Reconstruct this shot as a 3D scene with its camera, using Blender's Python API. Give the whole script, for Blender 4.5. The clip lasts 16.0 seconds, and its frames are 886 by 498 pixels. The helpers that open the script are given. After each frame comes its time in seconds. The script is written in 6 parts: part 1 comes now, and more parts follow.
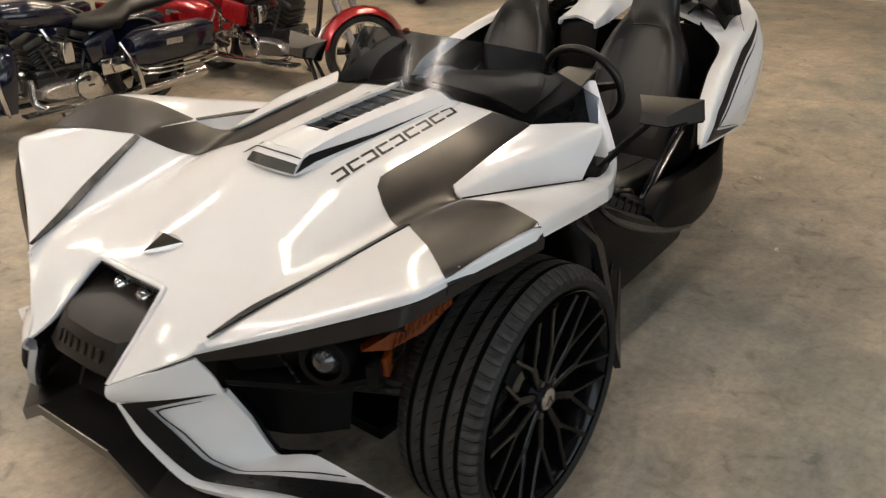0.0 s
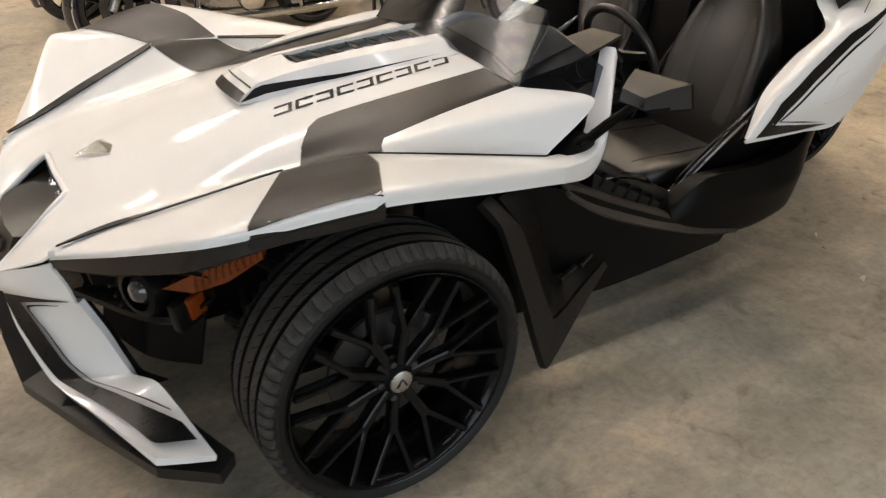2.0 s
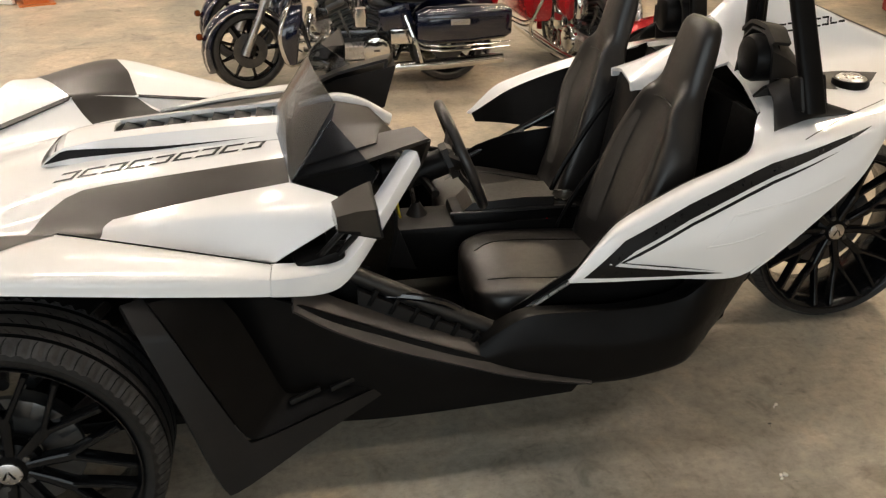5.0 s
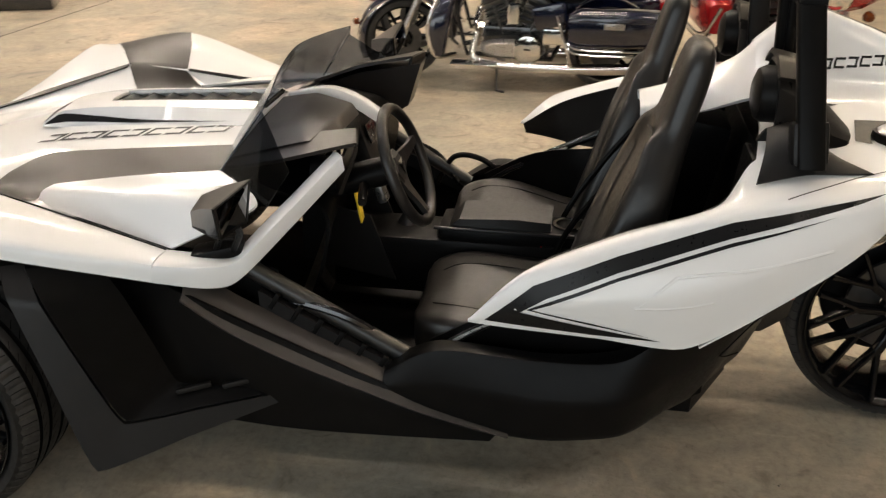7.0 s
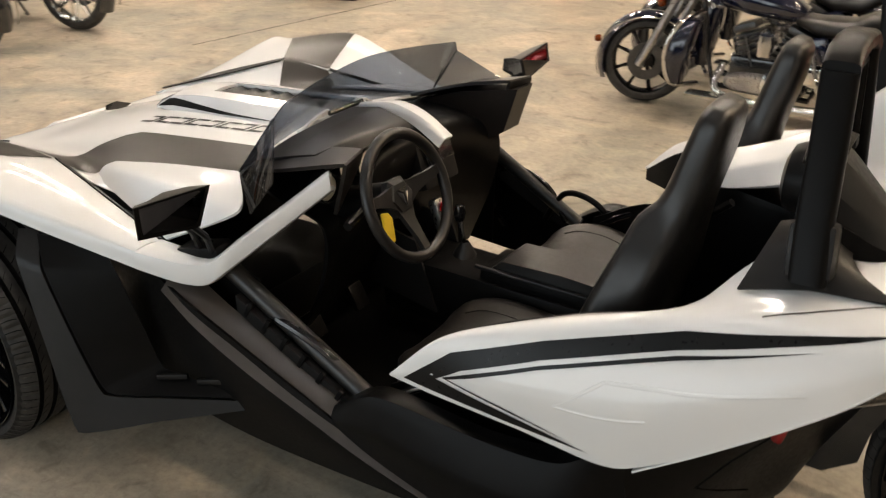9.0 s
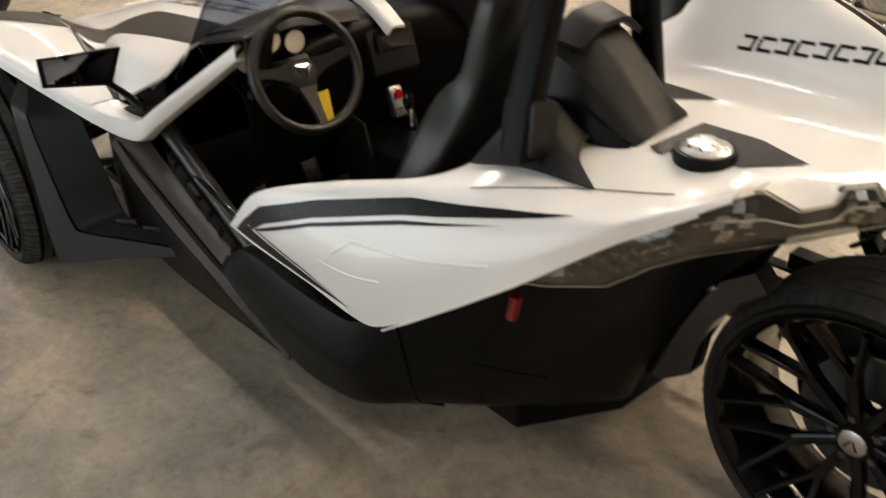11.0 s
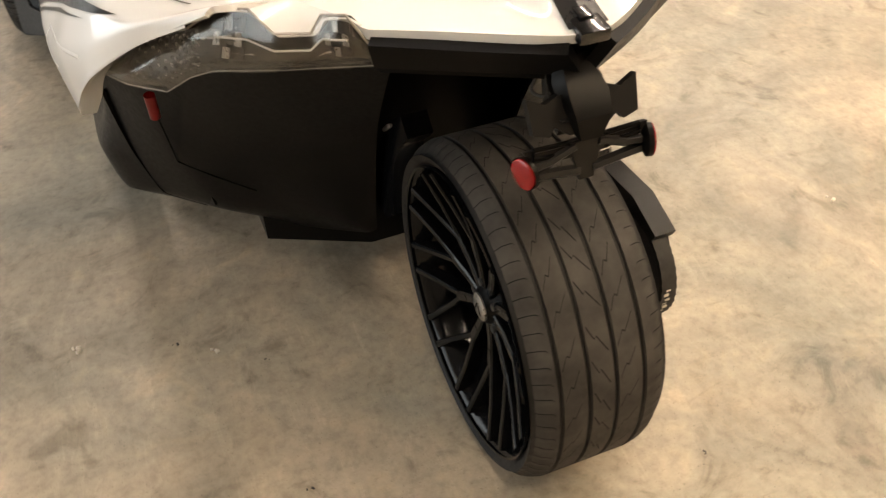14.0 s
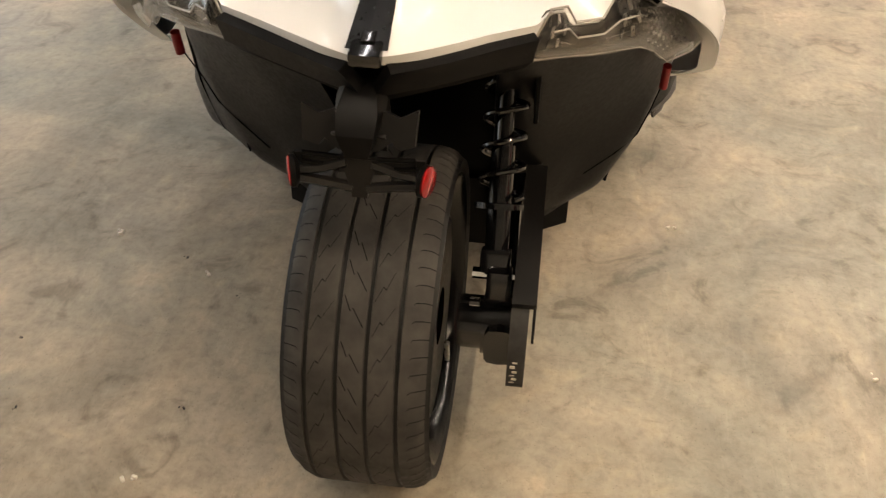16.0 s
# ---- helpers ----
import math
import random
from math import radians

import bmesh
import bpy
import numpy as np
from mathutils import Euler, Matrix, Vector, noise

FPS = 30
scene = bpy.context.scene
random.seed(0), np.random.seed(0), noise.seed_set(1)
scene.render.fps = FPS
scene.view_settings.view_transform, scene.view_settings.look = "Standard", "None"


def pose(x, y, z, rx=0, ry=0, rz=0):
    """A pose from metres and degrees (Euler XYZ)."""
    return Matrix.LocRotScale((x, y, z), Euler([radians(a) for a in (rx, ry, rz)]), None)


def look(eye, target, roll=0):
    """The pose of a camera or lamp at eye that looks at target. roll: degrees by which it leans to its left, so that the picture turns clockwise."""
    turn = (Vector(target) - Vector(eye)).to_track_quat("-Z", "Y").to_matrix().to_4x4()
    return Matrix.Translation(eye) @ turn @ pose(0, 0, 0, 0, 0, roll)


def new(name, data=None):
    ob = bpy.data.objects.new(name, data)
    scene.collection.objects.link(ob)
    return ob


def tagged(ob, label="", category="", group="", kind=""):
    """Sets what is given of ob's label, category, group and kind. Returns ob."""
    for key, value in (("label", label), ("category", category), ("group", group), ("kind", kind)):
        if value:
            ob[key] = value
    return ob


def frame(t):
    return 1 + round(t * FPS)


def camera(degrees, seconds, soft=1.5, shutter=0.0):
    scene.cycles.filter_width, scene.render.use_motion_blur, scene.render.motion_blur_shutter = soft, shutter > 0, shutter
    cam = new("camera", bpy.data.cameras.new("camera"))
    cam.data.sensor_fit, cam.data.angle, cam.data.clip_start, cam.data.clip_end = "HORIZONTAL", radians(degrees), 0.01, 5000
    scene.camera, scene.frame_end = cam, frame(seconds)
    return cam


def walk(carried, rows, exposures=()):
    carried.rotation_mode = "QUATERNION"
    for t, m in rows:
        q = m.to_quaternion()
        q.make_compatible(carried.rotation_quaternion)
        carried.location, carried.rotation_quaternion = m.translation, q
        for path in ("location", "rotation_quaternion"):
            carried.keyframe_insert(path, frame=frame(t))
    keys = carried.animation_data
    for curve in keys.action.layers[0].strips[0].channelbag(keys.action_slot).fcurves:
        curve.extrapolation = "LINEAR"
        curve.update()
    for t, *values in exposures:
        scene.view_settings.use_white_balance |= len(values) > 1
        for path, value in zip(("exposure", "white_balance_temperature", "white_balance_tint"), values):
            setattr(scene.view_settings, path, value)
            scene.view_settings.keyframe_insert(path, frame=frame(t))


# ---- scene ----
cam = camera(53.3, 16.0, soft=1.25, shutter=0.42)
PATH = [
    (0, (-1.674, -1.967, 1.702), (-0.249, -0.852, 0.851), -0.6),
    (0.5, (-1.444, -2.058, 1.684), (-0.068, -0.897, 0.813), 2.0),
    (1, (-1.247, -2.16, 1.689), (-0.008, -0.892, 0.762), 0.8),
    (1.5, (-1.049, -2.366, 1.692), (0.019, -0.973, 0.734), 1.6),
    (2, (-0.857, -2.479, 1.679), (0.105, -1.017, 0.711), 1.4),
    (2.5, (-0.605, -2.551, 1.683), (0.308, -1.031, 0.757), 2.2),
    (3, (-0.347, -2.641, 1.689), (0.467, -1.036, 0.815), 1.9),
    (3.5, (-0.068, -2.768, 1.707), (0.6, -1.092, 0.845), 2.2),
    (4, (0.166, -2.778, 1.709), (0.73, -1.069, 0.836), 1.7),
    (4.5, (0.427, -2.735, 1.753), (0.901, -1.014, 0.85), 1.6),
    (4.7, (0.56, -2.763, 1.752), (0.961, -1.019, 0.859), 0.7),
    (6.8, (1.491, -2.581, 1.722), (1.334, -0.799, 0.827), 1.1),
    (7, (1.611, -2.567, 1.72), (1.354, -0.801, 0.817), 0.6),
    (7.5, (1.807, -2.489, 1.708), (1.344, -0.776, 0.787), -0.8),
    (8, (2.007, -2.347, 1.714), (1.398, -0.682, 0.787), -0.6),
    (8.2, (2.073, -2.291, 1.72), (1.408, -0.649, 0.792), -0.8),
    (10.3, (2.899, -1.736, 1.72), (1.556, -0.532, 0.856), 1.6),
    (10.5, (2.993, -1.693, 1.715), (1.635, -0.534, 0.813), 0.3),
    (11, (3.159, -1.587, 1.647), (1.844, -0.486, 0.617), -2.2),
    (11.5, (3.262, -1.433, 1.602), (2.049, -0.298, 0.488), -3.0),
    (12, (3.383, -1.286, 1.6), (2.213, -0.203, 0.393), -2.8),
    (12.5, (3.58, -1.162, 1.599), (2.356, -0.202, 0.342), -2.5),
    (13, (3.722, -1.018, 1.585), (2.41, -0.2, 0.317), -3.4),
    (13.5, (3.785, -0.805, 1.57), (2.407, -0.115, 0.296), -3.4),
    (14, (3.851, -0.592, 1.569), (2.403, -0.08, 0.288), -3.8),
    (14.5, (3.983, -0.363, 1.573), (2.455, -0.049, 0.322), -1.7),
    (15, (4.023, -0.159, 1.564), (2.436, -0.014, 0.355), -1.2),
    (15.5, (4.003, 0.043, 1.554), (2.409, 0.035, 0.347), 1.3),
    (16, (4.019, 0.264, 1.55), (2.437, 0.064, 0.343), 0.9),
]
walk(cam, [(t, look(eye, target, roll)) for t, eye, target, roll in PATH],
     exposures=[(0.0, -0.42, 6600, 10), (2.0, -0.24, 6700, 10), (3.5, -0.10, 6950, 10), (8.0, -0.12, 6900, 10), (10.5, -0.20, 6900, 10), (11.0, -0.06, 6950, 10), (11.5, 0.16, 7050, 11), (12.0, 0.23, 7150, 11), (12.5, 0.38, 7350, 12), (13.0, 0.40, 7400, 12), (14.0, 0.36, 7350, 12), (15.5, 0.05, 7100, 11), (16.0, 0.0, 7100, 11)])

# ---- world and lamps ----
world = bpy.data.worlds.new("shop_air")
scene.world = world
world.use_nodes = True
world.node_tree.nodes["Background"].inputs[0].default_value = (0.9, 0.8, 0.68, 1)
world.node_tree.nodes["Background"].inputs[1].default_value = 0.05
CEILING = 4.4
# daylight through the glazed south door
day = bpy.data.lights.new("door_daylight", "AREA")
day.shape, day.size, day.size_y, day.energy, day.color = "RECTANGLE", 11.6, 2.9, 295.0, (0.74, 0.88, 1.0)
day_ob = new("door_daylight", day)
day_ob.matrix_world = look((-2.6, -6.35, 1.75), (-2.6, 0.0, 1.4))
STRIPS = [(x, y) for y in (-3.4, -0.7, 2.4, 5.6) for x in (-6.2, -2.6, 1.0, 4.6)]
LAMP_POWER = 67.0


# ---- materials ----
def nodes_of(name):
    m = bpy.data.materials.new(name)
    m.use_nodes = True
    nt = m.node_tree
    return m, nt, nt.nodes["Principled BSDF"]


def noise_at(nt, scale, detail=4.0, rough=0.55, coord="Object"):
    tc = nt.nodes.new("ShaderNodeTexCoord")
    n = nt.nodes.new("ShaderNodeTexNoise")
    n.inputs["Scale"].default_value, n.inputs["Detail"].default_value, n.inputs["Roughness"].default_value = scale, detail, rough
    nt.links.new(tc.outputs[coord], n.inputs["Vector"])
    return n.outputs["Fac"]


def ramp(nt, fac, stops):
    r = nt.nodes.new("ShaderNodeValToRGB")
    el = r.color_ramp.elements
    while len(el) < len(stops):
        el.new(0.5)
    for e, (p, c) in zip(el, stops):
        e.position, e.color = p, (*c, 1) if len(c) == 3 else c
    nt.links.new(fac, r.inputs[0])
    return r.outputs[0]


def grey(v):
    return (v, v, v)


def bumped(nt, bsdf, fac, strength, dist=0.002):
    b = nt.nodes.new("ShaderNodeBump")
    b.inputs["Strength"].default_value, b.inputs["Distance"].default_value = strength, dist
    nt.links.new(fac, b.inputs["Height"])
    nt.links.new(b.outputs[0], bsdf.inputs["Normal"])


def mat(name, col, rough=0.5, metal=0.0, coat=0.0, vary=0.12, scale=14.0, grain=0.0, grain_scale=900.0, rvary=0.06, spec=0.5):
    """A surface with colour and gloss varied at two scales and an optional fine grain."""
    m, nt, b = nodes_of(name)
    f = noise_at(nt, scale)
    lo, hi = [c * (1 - vary) for c in col], [min(1.0, c * (1 + vary)) for c in col]
    nt.links.new(ramp(nt, f, [(0.3, lo), (0.7, hi)]), b.inputs["Base Color"])
    f2 = noise_at(nt, scale * 6.3, 3.0)
    nt.links.new(ramp(nt, f2, [(0.3, grey(max(0.02, rough - rvary))), (0.7, grey(min(1, rough + rvary)))]), b.inputs["Roughness"])
    b.inputs["Metallic"].default_value = metal
    b.inputs["Coat Weight"].default_value = coat
    b.inputs["Coat Roughness"].default_value = 0.075
    b.inputs["Specular IOR Level"].default_value = spec
    if grain:
        bumped(nt, b, noise_at(nt, grain_scale, 2.0), grain, 0.0006)
    return m


WHITE = mat("white_pearl_paint", (0.74, 0.74, 0.735), 0.50, coat=0.85, vary=0.006, scale=2.5, rvary=0.004, spec=0.22)
WRAP = mat("satin_dark_band", (0.0165, 0.0135, 0.0117), 0.34, vary=0.08, rvary=0.01, spec=0.24)
DECAL = mat("black_decal", (0.006, 0.006, 0.0065), 0.32, coat=0.0, vary=0.05, spec=0.22)
PLASTIC = mat("black_moulded_plastic", (0.0042, 0.0039, 0.0038), 0.36, vary=0.2, grain=0.10, grain_scale=700, spec=0.09)
SKIRT = mat("dark_grey_plastic", (0.0080, 0.0073, 0.0070), 0.44, vary=0.15, grain=0.2, grain_scale=600, spec=0.26)
GLOSSY = mat("gloss_black_paint", (0.004, 0.004, 0.0045), 0.16, coat=0.5, vary=0.1)
WHEELBLK = mat("satin_black_alloy", (0.004, 0.004, 0.0045), 0.17, metal=0.0, coat=0.0, vary=0.05, rvary=0.01, spec=0.24)
RUBBER = mat("worn_tyre_rubber", (0.033, 0.0315, 0.030), 0.60, vary=0.40, scale=22, grain=0.35, grain_scale=260, spec=0.35)
SIDEWALL = mat("smooth_tyre_sidewall", (0.0060, 0.0058, 0.0057), 0.55, vary=0.25, scale=16, grain=0.2, grain_scale=300, spec=0.30)
RUBBERD = mat("dusty_tyre_rubber", (0.045, 0.0415, 0.038), 0.76, vary=0.45, scale=11, grain=0.4, grain_scale=220, spec=0.3)
LEATHER = mat("black_leather", (0.0095, 0.0085, 0.008), 0.34, vary=0.2, grain=0.06, grain_scale=420, spec=0.42)
INSERT = mat("grey_leather_insert", (0.021, 0.0195, 0.0185), 0.34, vary=0.25, grain=0.5, grain_scale=380)
CUSHION = mat("brown_black_leather", (0.010, 0.0083, 0.0072), 0.34, vary=0.3, scale=9, grain=0.4, grain_scale=420, spec=0.45)
LIP = mat("satin_black_lip", (0.0085, 0.0078, 0.0074), 0.36, vary=0.25, scale=8, rvary=0.01, spec=0.5)
SILL = mat("scuffed_sill_plastic", (0.042, 0.035, 0.030), 0.40, vary=0.2, grain=0.3, grain_scale=600)
# near-black for joints and for tyre grooves, their shade put into the colour
GROOVE = mat("groove_black", (0.0025, 0.0024, 0.0023), 0.8, vary=0.2, spec=0.1)
CHROME = mat("chrome", (0.78, 0.77, 0.75), 0.09, metal=1.0, vary=0.03, rvary=0.03)
# low reflectivity puts the dark cockpit's reflection into the glass colour
MIRRORGLASS = mat("dark_reflection_mirror_glass", (0.16, 0.16, 0.17), 0.03, metal=1.0, vary=0.02, rvary=0.0)
ALLOY = mat("brushed_alloy", (0.52, 0.51, 0.50), 0.30, metal=1.0, vary=0.08)
REFLECT = mat("silvered_reflector", (0.075, 0.073, 0.070), 0.26, metal=0.35, vary=0.25, scale=60, rvary=0.05)
STEEL = mat("dark_steel", (0.10, 0.10, 0.10), 0.4, metal=0.9, vary=0.2)
NAVY = mat("navy_bike_paint", (0.004, 0.006, 0.019), 0.16, coat=1.0, vary=0.1)
RED = mat("red_bike_paint", (0.34, 0.010, 0.014), 0.24, metal=0.35, coat=1.0, vary=0.06)
MAROON = mat("maroon_bike_paint", (0.15, 0.008, 0.012), 0.18, coat=1.0, vary=0.06)
BIKEBLK = mat("black_bike_paint", (0.010, 0.010, 0.011), 0.2, coat=0.8, vary=0.1)
YELLOW = mat("yellow_tag_card", (0.75, 0.52, 0.03), 0.6)
PAPER = mat("pale_tag_paper", (0.75, 0.70, 0.62), 0.7)
ORANGE = mat("orange_post_paint", (0.42, 0.12, 0.03), 0.5)
WALLM = mat("pale_unseen_wall", (0.55, 0.52, 0.47), 0.8, vary=0.06, scale=2.0, grain=0.2, grain_scale=60)
CEILM = mat("dark_ceiling_sheet", (0.11, 0.105, 0.10), 0.8, vary=0.05, scale=1.5)
DOORM = mat("white_door_panel", (0.80, 0.79, 0.76), 0.5, vary=0.03)


def tube_mat(name, watts, col):
    """The glowing face of a strip lamp, 2.3 m by 0.07 m."""
    m, nt, b = nodes_of(name)
    b.inputs["Base Color"].default_value = (0.8, 0.8, 0.8, 1)
    b.inputs["Emission Color"].default_value = (*col, 1)
    b.inputs["Emission Strength"].default_value = watts / (math.pi * 2.3 * 0.07)
    return m


def lens_mat(name, col, rough=0.08):
    m, nt, b = nodes_of(name)
    f = noise_at(nt, 60)
    nt.links.new(ramp(nt, f, [(0.3, [c * 0.8 for c in col]), (0.7, col)]), b.inputs["Base Color"])
    b.inputs["Roughness"].default_value, b.inputs["Coat Weight"].default_value = rough, 0.25
    b.inputs["Transmission Weight"].default_value = 0.2
    b.inputs["Specular IOR Level"].default_value = 0.3
    return m


LAMPGLASS = mat("projector_glass", (0.035, 0.035, 0.037), 0.06, metal=0.3, coat=1.0, vary=0.3, scale=40)
LENSEDGE = mat("acrylic_lens_edge", (0.42, 0.40, 0.37), 0.15, coat=1.0, vary=0.1, scale=30)
AMBER = lens_mat("amber_lens", (0.17, 0.034, 0.005))
MARKER = lens_mat("dark_red_marker_lens", (0.26, 0.006, 0.007), 0.3)
REDLENS = lens_mat("red_reflector_lens", (0.38, 0.008, 0.010))


def sheet_mat(name, tint, gloss_rough=0.03, ior=1.5):
    """A thin clear sheet: tinted see-through with a Fresnel gloss."""
    m, nt, b = nodes_of(name)
    nt.nodes.remove(b)
    out = nt.nodes["Material Output"]
    tr, gl, fr, mx = (nt.nodes.new(k) for k in ("ShaderNodeBsdfTransparent", "ShaderNodeBsdfGlossy", "ShaderNodeLayerWeight", "ShaderNodeMixShader"))
    pw, sc = nt.nodes.new("ShaderNodeMath"), nt.nodes.new("ShaderNodeMath")
    pw.operation, sc.operation = "POWER", "MULTIPLY_ADD"
    f0 = ((ior - 1) / (ior + 1)) ** 2
    tr.inputs[0].default_value = (*tint, 1)
    gl.inputs["Roughness"].default_value = gloss_rough
    fr.inputs["Blend"].default_value = 0.5
    pw.inputs[1].default_value, sc.inputs[1].default_value, sc.inputs[2].default_value = 5.0, 1 - f0, f0
    nt.links.new(fr.outputs["Facing"], pw.inputs[0])
    nt.links.new(pw.outputs[0], sc.inputs[0])
    nt.links.new(sc.outputs[0], mx.inputs[0])
    nt.links.new(tr.outputs[0], mx.inputs[1])
    nt.links.new(gl.outputs[0], mx.inputs[2])
    nt.links.new(mx.outputs[0], out.inputs[0])
    return m


SMOKE = sheet_mat("smoked_acrylic", (0.48, 0.51, 0.56), ior=1.6)
HAZED = sheet_mat("hazed_smoked_acrylic", (0.48, 0.51, 0.56), 0.16, ior=1.38)
CLEAR = sheet_mat("clear_lamp_lens", (0.90, 0.885, 0.86), 0.05, ior=1.55)


def concrete():
    """Trowelled, sealed concrete: cloudy patches, dark stains, pale scuffs and fine pits."""
    m, nt, b = nodes_of("sealed_concrete")

    def cloud(scale, detail, rough, warp, stretch=(1, 1, 1), turn=0.0):
        tc, mp, n = (nt.nodes.new(k) for k in ("ShaderNodeTexCoord", "ShaderNodeMapping", "ShaderNodeTexNoise"))
        mp.inputs["Scale"].default_value, mp.inputs["Rotation"].default_value = stretch, (0, 0, turn)
        n.inputs["Scale"].default_value, n.inputs["Detail"].default_value = scale, detail
        n.inputs["Roughness"].default_value, n.inputs["Distortion"].default_value = rough, warp
        nt.links.new(tc.outputs["Object"], mp.inputs["Vector"])
        nt.links.new(mp.outputs[0], n.inputs["Vector"])
        return n.outputs["Fac"]

    def times(a, bb, fac, blend="MULTIPLY"):
        mx = nt.nodes.new("ShaderNodeMix")
        mx.data_type, mx.blend_type = "RGBA", blend
        mx.inputs["Factor"].default_value = fac
        nt.links.new(a, mx.inputs["A"])
        nt.links.new(bb, mx.inputs["B"])
        return mx.outputs["Result"]
    big, mid, blot = cloud(0.6, 5, 0.6, 0.4), cloud(2.3, 9, 0.66, 0.9), cloud(5.2, 6, 0.6, 1.4)
    fine, pit = cloud(34, 6, 0.72, 0.2), cloud(150, 2, 0.5, 0)
    scuff = cloud(3.0, 10, 0.75, 1.8, (1.0, 5.0, 1.0), 0.6)
    scuff2 = cloud(2.6, 10, 0.75, 2.2, (5.5, 1.0, 1.0), -0.3)
    hue = cloud(0.9, 6, 0.62, 0.8)
    col = ramp(nt, hue, [(0.36, (0.270, 0.255, 0.215)), (0.48, (0.345, 0.305, 0.243)), (0.58, (0.415, 0.350, 0.270)), (0.68, (0.455, 0.390, 0.305))])
    col = times(col, ramp(nt, big, [(0.34, grey(0.80)), (0.50, grey(1.0)), (0.66, grey(1.14))]), 1.0)
    col = times(col, ramp(nt, mid, [(0.34, grey(0.55)), (0.43, grey(0.82)), (0.52, grey(1.0)), (0.62, grey(1.14)), (0.70, grey(1.26))]), 0.72)
    col = times(col, ramp(nt, blot, [(0.32, (0.58, 0.58, 0.57)), (0.41, grey(0.90)), (0.56, grey(1.0)), (0.68, (1.14, 1.10, 1.04))]), 0.9)
    col = times(col, ramp(nt, fine, [(0.36, grey(0.74)), (0.5, grey(1.0)), (0.64, grey(1.14))]), 0.6)
    col = times(col, ramp(nt, scuff, [(0.54, grey(1.0)), (0.62, grey(1.10)), (0.72, grey(1.22))]), 0.9)
    col = times(col, ramp(nt, scuff2, [(0.32, grey(0.78)), (0.42, grey(1.0)), (0.60, grey(1.0)), (0.70, grey(1.2))]), 0.6)
    col = times(col, ramp(nt, pit, [(0.26, grey(0.5)), (0.34, grey(1.0))]), 0.7)
    nt.links.new(col, b.inputs["Base Color"])
    nt.links.new(ramp(nt, mid, [(0.3, grey(0.36)), (0.7, grey(0.60))]), b.inputs["Roughness"])
    b.inputs["Specular IOR Level"].default_value = 0.35
    bumped(nt, b, fine, 0.15, 0.003)
    return m


CONCRETE = concrete()


# ---- mesh helpers ----
def finish(bm, sharp=38.0):
    bmesh.ops.recalc_face_normals(bm, faces=bm.faces)
    lim = radians(sharp)
    for f in bm.faces:
        f.smooth = True
    for e in bm.edges:
        if len(e.link_faces) == 2:
            e.smooth = e.calc_face_angle(0) < lim
    return bm


def part(name, bm, material, parent=None, label="", sharp=38.0, flip=False):
    """Link a bmesh as one mesh object under a thing or a part. flip: mirrored to the other side of the vehicle."""
    finish(bm, sharp)
    me = bpy.data.meshes.new(name)
    bm.to_mesh(me)
    if not flip:
        bm.free()
    me.materials.append(material)
    ob = new(name, me)
    if flip:
        me.transform(Matrix.Diagonal((1, -1, 1, 1)))
        me.flip_normals()
    if parent is not None:
        ob.parent = parent
    if label:
        ob["label"] = label
    return ob


def both(name, bm, material, parent, label="", sharp=38.0):
    """The part on the left and its mirror image on the right."""
    right = part(name, bm, material, parent, label, sharp, flip=True)
    return part(name, bm, material, parent, label, sharp), right


def cr(p, n, tens=1.0):
    """Catmull-Rom through control rows p (k, ..., 3), n steps a span."""
    p = np.asarray(p, float)
    if len(p) == 2:
        t = np.linspace(0, 1, n + 1).reshape(-1, *([1] * (p.ndim - 1)))
        return p[0] * (1 - t) + p[1] * t
    q = np.concatenate([[2 * p[0] - p[1]], p, [2 * p[-1] - p[-2]]])
    out = []
    for i in range(len(p) - 1):
        a, b, c, d = q[i:i + 4]
        ma, mb = (c - a) / 2 * tens, (d - b) / 2 * tens
        for k in range(n):
            t = k / n
            out.append((2 * t**3 - 3 * t**2 + 1) * b + (t**3 - 2 * t**2 + t) * ma + (-2 * t**3 + 3 * t**2) * c + (t**3 - t**2) * mb)
    out.append(p[-1])
    return np.array(out)


